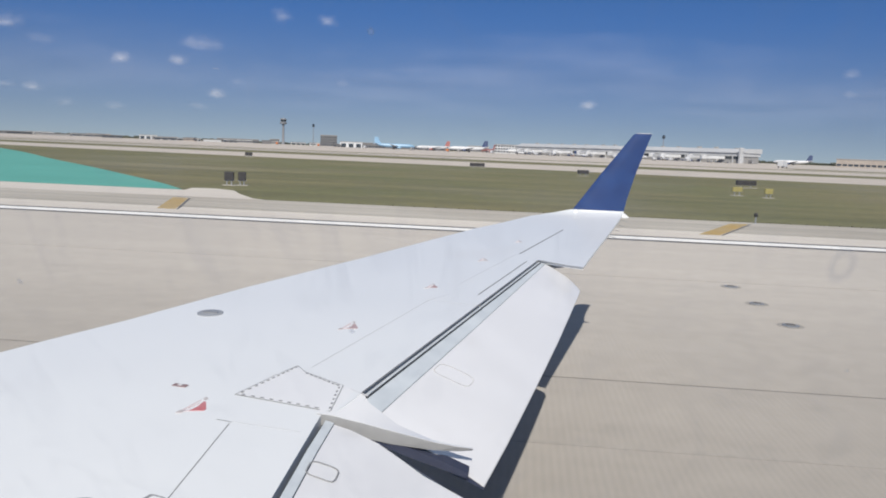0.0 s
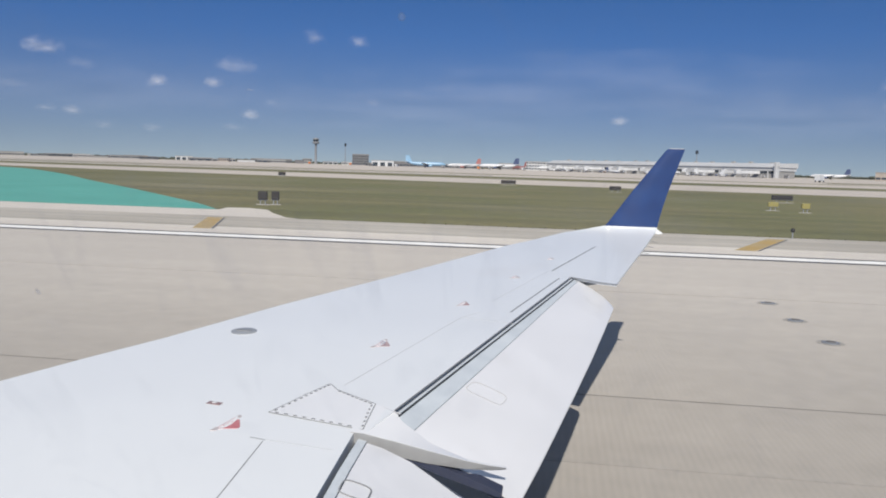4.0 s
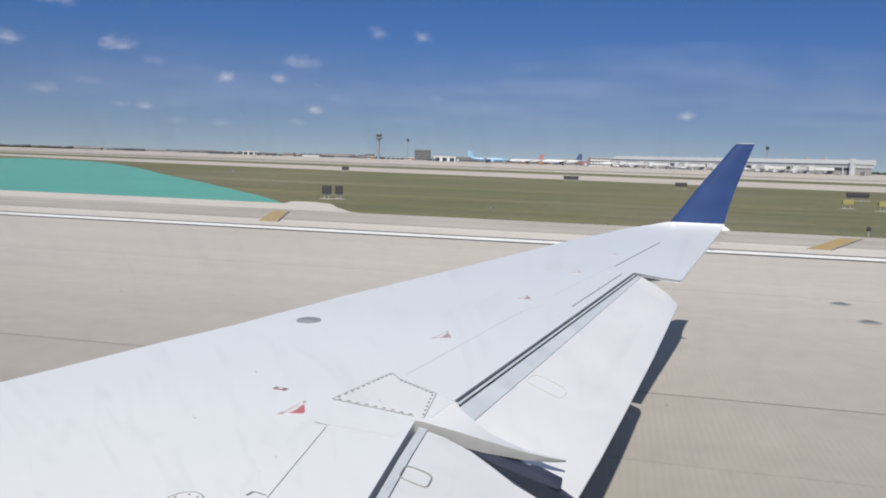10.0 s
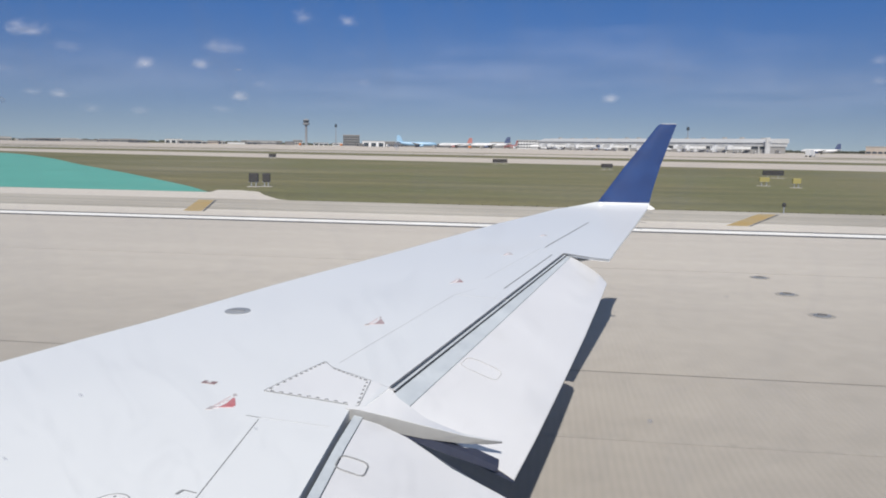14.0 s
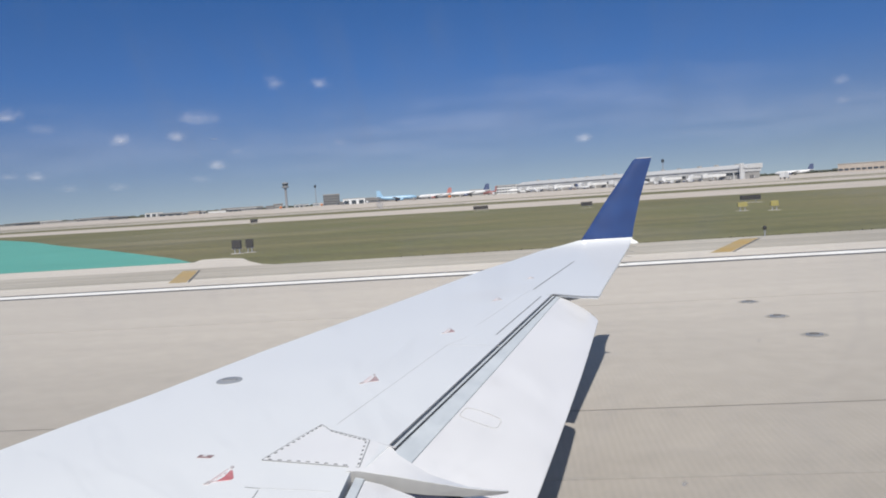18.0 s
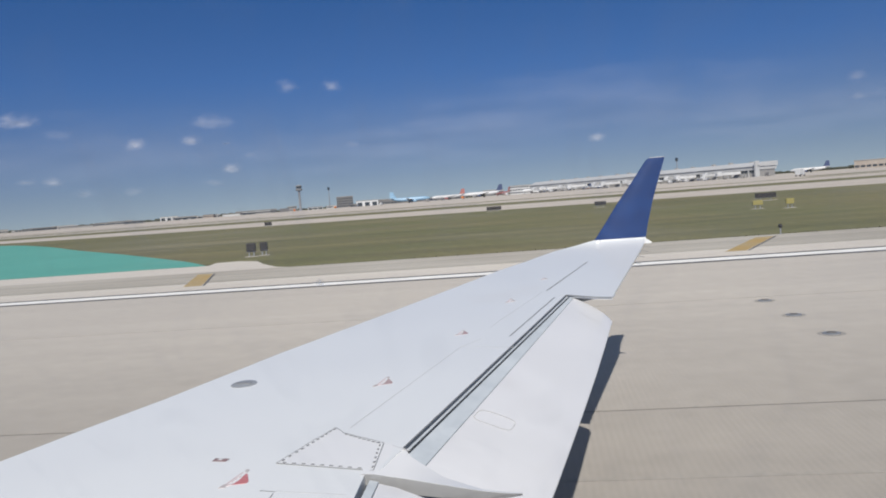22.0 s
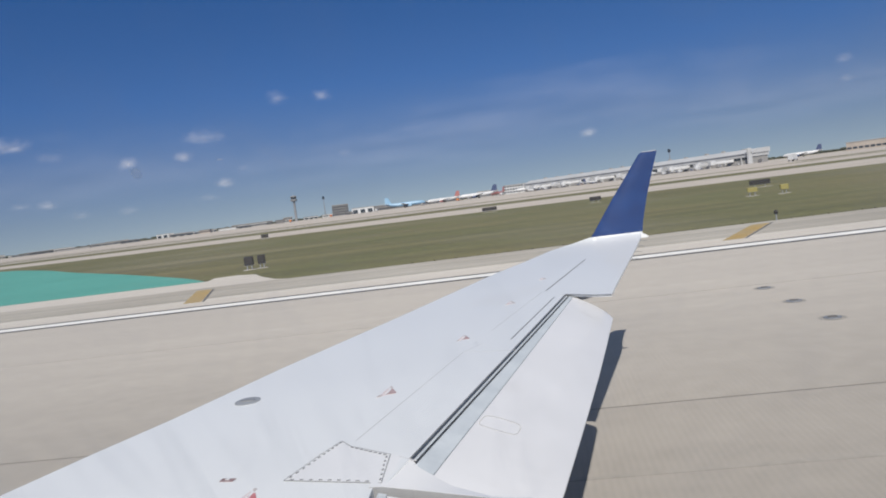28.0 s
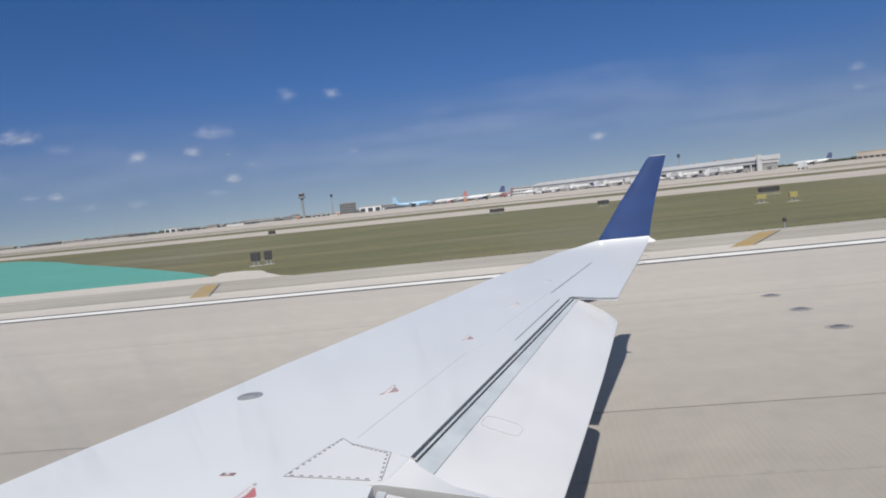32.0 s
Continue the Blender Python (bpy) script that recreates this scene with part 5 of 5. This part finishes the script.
# grey plate added to darken the end wall that the sun strikes
v = [(0.10, 6.362, top(6.36) + 0.001), (0.50, 6.362, top(6.36) + 0.001), (0.535, 6.362, top(6.36) - 0.03), (0.10, 6.362, top(6.36) - 0.06)]
v += [(a, 6.368, c) for a, b, c in v]
part("end_seal", mesh("end_seal", v, [(0, 1, 2, 3), (7, 6, 5, 4), (0, 1, 5, 4), (1, 2, 6, 5), (2, 3, 7, 6), (3, 0, 4, 7)], MAT_GREY), airplane, "grey cover added over the wing end wall")


# thin things laid on the wing skin
def on_wing(x, y, h=0.0):
    return (x, y, top(y) + h)


def seam(a, b, w, mat, parent, name="seam", h=0.0006, label=""):
    (x0, y0), (x1, y1) = a, b
    d = Vector((x1 - x0, y1 - y0, 0)).normalized()
    s = Vector((-d.y, d.x, 0)) * w / 2
    n = 2 if max(abs(x1 - x0), abs(y1 - y0)) < 0.3 else 6
    v, f = [], []
    for i in range(n):
        u = i / (n - 1)
        x, y = x0 + (x1 - x0) * u, y0 + (y1 - y0) * u
        for q in (-1, 1):
            v.append(on_wing(x + q * s.x, y + q * s.y, h))
            v.append(on_wing(x + q * s.x, y + q * s.y, -0.002))
    for i in range(n - 1):
        k = 4 * i
        f += [(k, k + 2, k + 6, k + 4), (k, k + 4, k + 5, k + 1), (k + 2, k + 3, k + 7, k + 6)]
    return part(name, mesh(name, v, f, mat), parent, label)


def slot_at(y, off):
    return (slot(y) + off, y)


seam((-0.925, 3.43), (-0.555, 4.83), 0.006, MAT_SEAM_PALE, middle)
seam((-0.555, 4.83), (-0.44, 5.02), 0.005, MAT_SEAM_PALE, middle)
seam((-0.545, 4.835), (-0.225, 4.76), 0.006, MAT_SEAM_PALE, middle)
seam((-0.40, 5.35), (-0.03, 6.60), 0.006, MAT_SEAM_PALE, middle)
seam(slot_at(5.05, -0.085), slot_at(6.30, -0.075), 0.011, MAT_SEAM, middle)
# dark strips along the slot, coloured as the shade in its two gaps
seam(slot_at(3.16, 0.001), slot_at(6.36, 0.001), 0.009, MAT_SLOT, middle, "rear_shade")
v, f = [], []
for y in (3.10, 4.0, 5.0, 6.0, 6.33):
    w = 0.013 + 0.001 * (y - 3.1)
    v += [(slot(y) + 0.034 - w, y, top(y) - 0.0095), (slot(y) + 0.035, y, top(y) - 0.0095), (slot(y) + 0.035, y, top(y) - 0.03), (slot(y) + 0.034 - w, y, top(y) - 0.03)]
f = [(4 * i + j, 4 * i + (j + 1) % 4, 4 * i + 4 + (j + 1) % 4, 4 * i + 4 + j) for i in range(4) for j in range(4)] + [(3, 2, 1, 0), (16, 17, 18, 19)]
part("slot_seal", mesh("slot_seal", v, f, MAT_GAP), flap_out, "dark strip for the shade in the slot")
seam((0.0, 6.62), (0.436, 8.143), 0.014, MAT_SEAM, outer, "aileron_gap")
CORNER = [(0.152, 6.372), (0.545, 6.372), (0.50, 6.165), (0.36, 6.225)]
v = [on_wing(x, y, 0.0008) for x, y in CORNER] + [on_wing(x, y, -0.018) for x, y in CORNER]
part("wing_corner", mesh("wing_corner", v, [(0, 1, 2, 3), (7, 6, 5, 4), (0, 1, 5, 4), (1, 2, 6, 5), (2, 3, 7, 6), (3, 0, 4, 7)], MAT_WHITE), outer)
seam((0.155, 6.368), (0.36, 6.216), 0.020, MAT_SEAM, outer, "end_gap", 0.002)
seam((0.36, 6.216), (0.50, 6.158), 0.014, MAT_SEAM, outer, "end_gap", 0.002)
seam((-1.055, 2.748), (-1.024, 2.157), 0.0042, MAT_SEAM, inner)
seam((-1.024, 2.157), (-1.0, 1.6), 0.0042, MAT_SEAM, inner)
seam((-1.116, 2.777), (-1.05, 2.762), 0.005, MAT_SEAM, inner)
seam((-1.05, 2.765), (-0.77, 2.72), 0.004, MAT_SEAM_PALE, inner)
seam((-1.094, 2.155), (-1.083, 2.185), 0.012, MAT_SEAM, inner, "latch")
seam((-1.083, 2.185), (-1.035, 2.172), 0.005, MAT_SEAM, inner, "latch")

# riveted access panel
PANEL = [(-1.14, 3.036), (-1.06, 3.27), (-0.994, 3.437), (-0.965, 3.40), (-0.939, 3.363), (-0.728, 3.221), (-0.712, 2.93), (-0.745, 2.937)]
v = [on_wing(x, y, 0.0022) for x, y in PANEL] + [on_wing(x, y, -0.002) for x, y in PANEL]
n = len(PANEL)
f = [tuple(range(n))] + [(i, (i + 1) % n, n + (i + 1) % n, n + i) for i in range(n)]
access = part("access_panel", mesh("access_panel", v, f, MAT_PANEL), airplane, "white access panel edged with dark fasteners")
centre = Vector((-0.87, 3.15))
rivet = mesh("fastener", *block(-0.0085, 0.0085, -0.0042, 0.0042, -0.001, 0.0022, 0.001), MAT_SEAM)
for (a, b, count) in ((0, 2, 11), (4, 5, 8), (5, 6, 6), (7, 0, 9)):
    (x0, y0), (x1, y1) = PANEL[a], PANEL[b]
    for i in range(count):
        u = (i + 0.5) / count
        p = Vector((x0 + (x1 - x0) * u, y0 + (y1 - y0) * u))
        if (a, b) == (0, 2):
            p += (Vector(PANEL[1]) - (Vector(PANEL[0]) + Vector(PANEL[2])) / 2) * 4 * u * (1 - u) * 0.8
        q = p + (centre - p).normalized() * 0.014
        part("fastener", rivet, access, m=pose(q.x, q.y, top(q.y) + 0.0023, 0, 0, math.degrees(math.atan2(y1 - y0, x1 - x0)) + random.uniform(-8, 8)))
EDGE = [0, 1, 2, 3, 4, 5, 6, 7]
for i in EDGE:
    seam(PANEL[i], PANEL[(i + 1) % n], 0.004, MAT_SEAM, access, "panel_edge", 0.0026)
seam((-0.728, 3.221), (-0.60, 3.13), 0.005, MAT_SEAM_PALE, middle)

# fuel cap, markings, small covers
cap = part("fuel_cap", mesh("fuel_cap", *loft([circle(0.073, -0.004, 28), circle(0.073, 0.003, 28), circle(0.066, 0.005, 28)]), MAT_CAP, True), airplane,
           "round grey metal fuel cap", pose(-1.738, 4.226, top(4.226), 3.0, 0, 0))
part("cap_handle", mesh("cap_handle", *block(-0.045, 0.045, -0.012, 0.012, 0.004, 0.008, 0.002), MAT_SEAM), cap)
seam((-1.66, 4.20), (-1.63, 4.25), 0.03, MAT_SEAM_PALE, cap, "worn_mark", 0.0015)


def flake(points, name, parent, mat, label="", h=0.0016):
    """A thin decal of a few corners on the wing skin."""
    n = len(points)
    v = [on_wing(x, y, h) for x, y in points] + [on_wing(x, y, -0.002) for x, y in points]
    f = [tuple(range(n))] + [(i, (i + 1) % n, n + (i + 1) % n, n + i) for i in range(n)]
    return part(name, mesh(name, v, f, mat), parent, label)


def warning_triangle(x, y, w, parent, fill, rim):
    """A worn triangular step warning: red field, paler rim, rubbed corners."""
    def at(u, q):
        return (x + w * (0.93 * u - 0.1 * q), y + w * (0.36 * u + 1.5 * q))
    arrow = flake([at(-0.12, 0.06), at(0.42, 0.0), at(0.46, 0.1), at(0.2, 0.62), at(0.1, 0.66), at(0.04, 0.3)], "warning_triangle", parent, fill, "faded red triangular warning decal")
    flake([at(-0.5, 0.02), at(-0.13, 0.04), at(-0.1, 0.14), at(-0.4, 0.12)], "worn_rim", arrow, rim, "rubbed pink rim")
    flake([at(-0.42, 0.16), at(-0.34, 0.15), at(-0.02, 0.78), at(-0.09, 0.80)], "worn_rim", arrow, rim)
    flake([at(0.03, 0.80), at(0.12, 0.72), at(0.17, 0.86), at(0.06, 0.98), at(-0.04, 0.93)], "worn_tip", arrow, MAT_WORN, "grey rubbed tip")
    flake([at(-0.58, -0.02), at(-0.34, -0.05), at(-0.28, 0.1), at(-0.46, 0.17)], "worn_tip", arrow, MAT_WORN, "", 0.0022)
    for i in range(3):
        flake([at(-0.26 + 0.09 * i, 0.24 + 0.11 * i), at(-0.20 + 0.09 * i, 0.22 + 0.11 * i), at(-0.17 + 0.09 * i, 0.33 + 0.11 * i), at(-0.23 + 0.09 * i, 0.34 + 0.11 * i)],
              "worn_lettering", arrow, rim)


for x, y, w, parent, fill, rim in ((-1.238, 2.832, 0.105, inner, MAT_RED, MAT_PINK), (-0.90, 4.085, 0.105, middle, MAT_FADED, MAT_PINK),
                                   (-0.578, 5.17, 0.092, middle, MAT_FADED, MAT_PINK), (-0.285, 6.218, 0.09, middle, MAT_WORN, MAT_PINK), (-0.012, 7.20, 0.075, outer, MAT_WORN, MAT_PINK)):
    warning_triangle(x, y, w, parent, fill, rim)
for k, (x, y) in enumerate(((-1.406, 3.099),)):
    seam((x - 0.03, y), (x + 0.035, y - 0.01), 0.03, MAT_DARK_DECAL, middle, "small_placard", 0.002, "small dark red placard")
    seam((x - 0.008, y), (x + 0.012, y - 0.004), 0.014, MAT_SEAM_PALE, middle, "small_placard", 0.004)
# oval cover
v, f = loft([[(1.0 * p[0], 1.35 * p[1], p[2]) for p in circle(0.062, z, 28)] for z in (-0.002, 0.002)])
cover = part("oval_cover", mesh("oval_cover", v, f, MAT_PANEL), airplane, "oval white cover", pose(-1.263, 2.046, top(2.046), 3.0, 0, -6))
ring = [(0.0625 * math.cos(a), 1.35 * 0.0625 * math.sin(a), 0.002) for a in np.linspace(0, 2 * math.pi, 30)]
part("cover_edge", mesh("cover_edge", *tube(ring, 0.0018), MAT_SEAM), cover)
v, f = loft([circle(0.0042, 0.001, 8), circle(0.0042, 0.004, 8)])
stud = mesh("fastener", v, f, MAT_SEAM)
for i in range(8):
    a = 2 * math.pi * (i + 0.3) / 8
    part("fastener", stud, cover, m=pose(0.048 * math.cos(a), 0.066 * math.sin(a), 0))


def flap_loop(te, start, y0, y1, u0, u1, parent, mat, r):
    """A rounded outline on a flap."""
    def at(u, y):
        x0, z0 = slot(y) + start, top(y) - 0.012
        x1, z1 = te(y)
        return x0 + u * (x1 - x0), y, z0 - (z0 - z1) * (0.42 * u + 0.58 * u ** 1.6) + 0.0018
    pts = []
    for i in range(25):
        a = 2 * math.pi * i / 24
        cx, cy = math.cos(a), math.sin(a)
        q = (abs(cx) ** 5 + abs(cy) ** 5) ** -0.2
        pts.append(at((u0 + u1) / 2 + (u1 - u0) / 2 * cx * q, (y0 + y1) / 2 + (y1 - y0) / 2 * cy * q))
    part("rounded_outline", mesh("rounded_outline", *tube(pts, r, 5), mat), parent)


flap_loop(in_te, 0.018, 2.435, 2.535, 0.055, 0.22, flap_in, MAT_SEAM, 0.0032)
flap_loop(out_te, 0.038, 3.60, 3.735, 0.19, 0.52, flap_out, MAT_FLAP_LINE, 0.0019)

for y in (7.9, 8.35, 8.75, 9.1):
    x, z = trailing(y), top(y) - 0.01
    v, f = tube([(x - 0.02, y, z), (x + 0.03, y, z), (x + 0.08, y + 0.02, z - 0.01)], 0.0028)
    part("static_wick", mesh("static_wick", v, f, MAT_SEAM), airplane, "thin grey static wick")
SPUR = [(1.08, 1.868, 1.80, 0.03), (1.17, 1.86, 1.795, 0.024), (1.22, 1.835, 1.79, 0.014), (1.262, 1.806, 1.795, 0.005)]
v, f = loft([[(x, 9.44 - w, b), (x, 9.44 + w, b), (x, 9.44 + w * 0.7, a), (x, 9.44 - w * 0.7, a)] for x, a, b, w in SPUR])
part("tip_fairing", mesh("tip_fairing", v, f, MAT_WHITE), airplane, "small pointed white tip fairing")

# fuselage round the seat, with one cabin window
YC, ZC, RAD = -0.92, 1.96, 1.14


def skin(x, ang, r):
    s = 1.0
    if x < -7:
        s = math.sqrt(max(0.02, 1 - ((x + 7) / 3.2) ** 2))
    if x > 7:
        s = 1 - 0.18 * (x - 7)
    return (x, YC + r * s * math.cos(ang), ZC + r * s * math.sin(ang))


A0, A1 = math.asin((2.34 - ZC) / RAD), math.asin((2.68 - ZC) / RAD)
XS = [-10.0, -9.4, -8.2, -7.0, -4.0, -1.0, -0.15, 0.15, 1.0, 4.0, 7.0, 9.0, 11.0]
ANGS = [A0, (A0 + A1) / 2, A1] + [A1 + (2 * math.pi - (A1 - A0)) * i / 34 for i in range(1, 34)]
v, f = [], []
for r in (RAD, RAD - 0.02):
    for x in XS:
        for a in ANGS:
            v.append(skin(x, a, r))
k, half = len(ANGS), len(XS) * len(ANGS)
for i in range(len(XS) - 1):
    for j in range(k):
        if XS[i] == -0.15 and j in (0, 1):
            continue
        q = (i * k + j, i * k + (j + 1) % k, (i + 1) * k + (j + 1) % k, (i + 1) * k + j)
        f += [q, tuple(half + t for t in reversed(q))]
i = XS.index(-0.15)
loop = [i * k, i * k + 1, i * k + 2, (i + 1) * k + 2, (i + 1) * k + 1, (i + 1) * k]
f += [(a, b, half + b, half + a) for a, b in zip(loop, loop[1:] + loop[:1])]
for e in (0, (len(XS) - 1) * k):
    f.append(tuple(e + j for j in range(k)))
    f.append(tuple(half + e + j for j in range(k)))
me = bpy.data.meshes.new("fuselage")
me.from_pydata(v, [], f)
me.materials.append(MAT_WHITE)
me.materials.append(MAT_CABIN)
me.polygons.foreach_set("material_index", [int(min(p.vertices) >= half) for p in me.polygons])
fuselage = part("fuselage", me, airplane, "white round fuselage")
v, f = [], []
for x in (-0.155, 0.155):
    for a in np.linspace(A0 - 0.005, A1 + 0.005, 9):
        v.append(skin(x, float(a), RAD - 0.008))
f = [(j, j + 1, 9 + j + 1, 9 + j) for j in range(8)]
pane = part("window_pane", mesh("window_pane", v, f, MAT_PANE), fuselage, "smeared clear acrylic cabin window pane")
pane.visible_shadow = False

for x, y, r in ((-7.6, -0.92, 0.25), (0.2, -2.3, 0.36), (0.2, 0.45, 0.36)):
    zt = 1.0 if x < -5 else 1.25
    v, f = tube([(x, y, r), (x, y, zt)], 0.06)
    leg = part("landing_gear", mesh("landing_gear", v, f, MAT_STEEL), airplane)
    for o in (-0.16, 0.16):
        v, f = loft([[(x + r * q * math.cos(a), y + o + e, r + r * q * math.sin(a)) for a in np.linspace(0, 2 * math.pi, 20, False)]
                     for e, q in ((-0.09, 0.8), (-0.06, 1.0), (0.06, 1.0), (0.09, 0.8))])
        part("tyre", mesh("tyre", v, f, MAT_TYRE, True), leg)
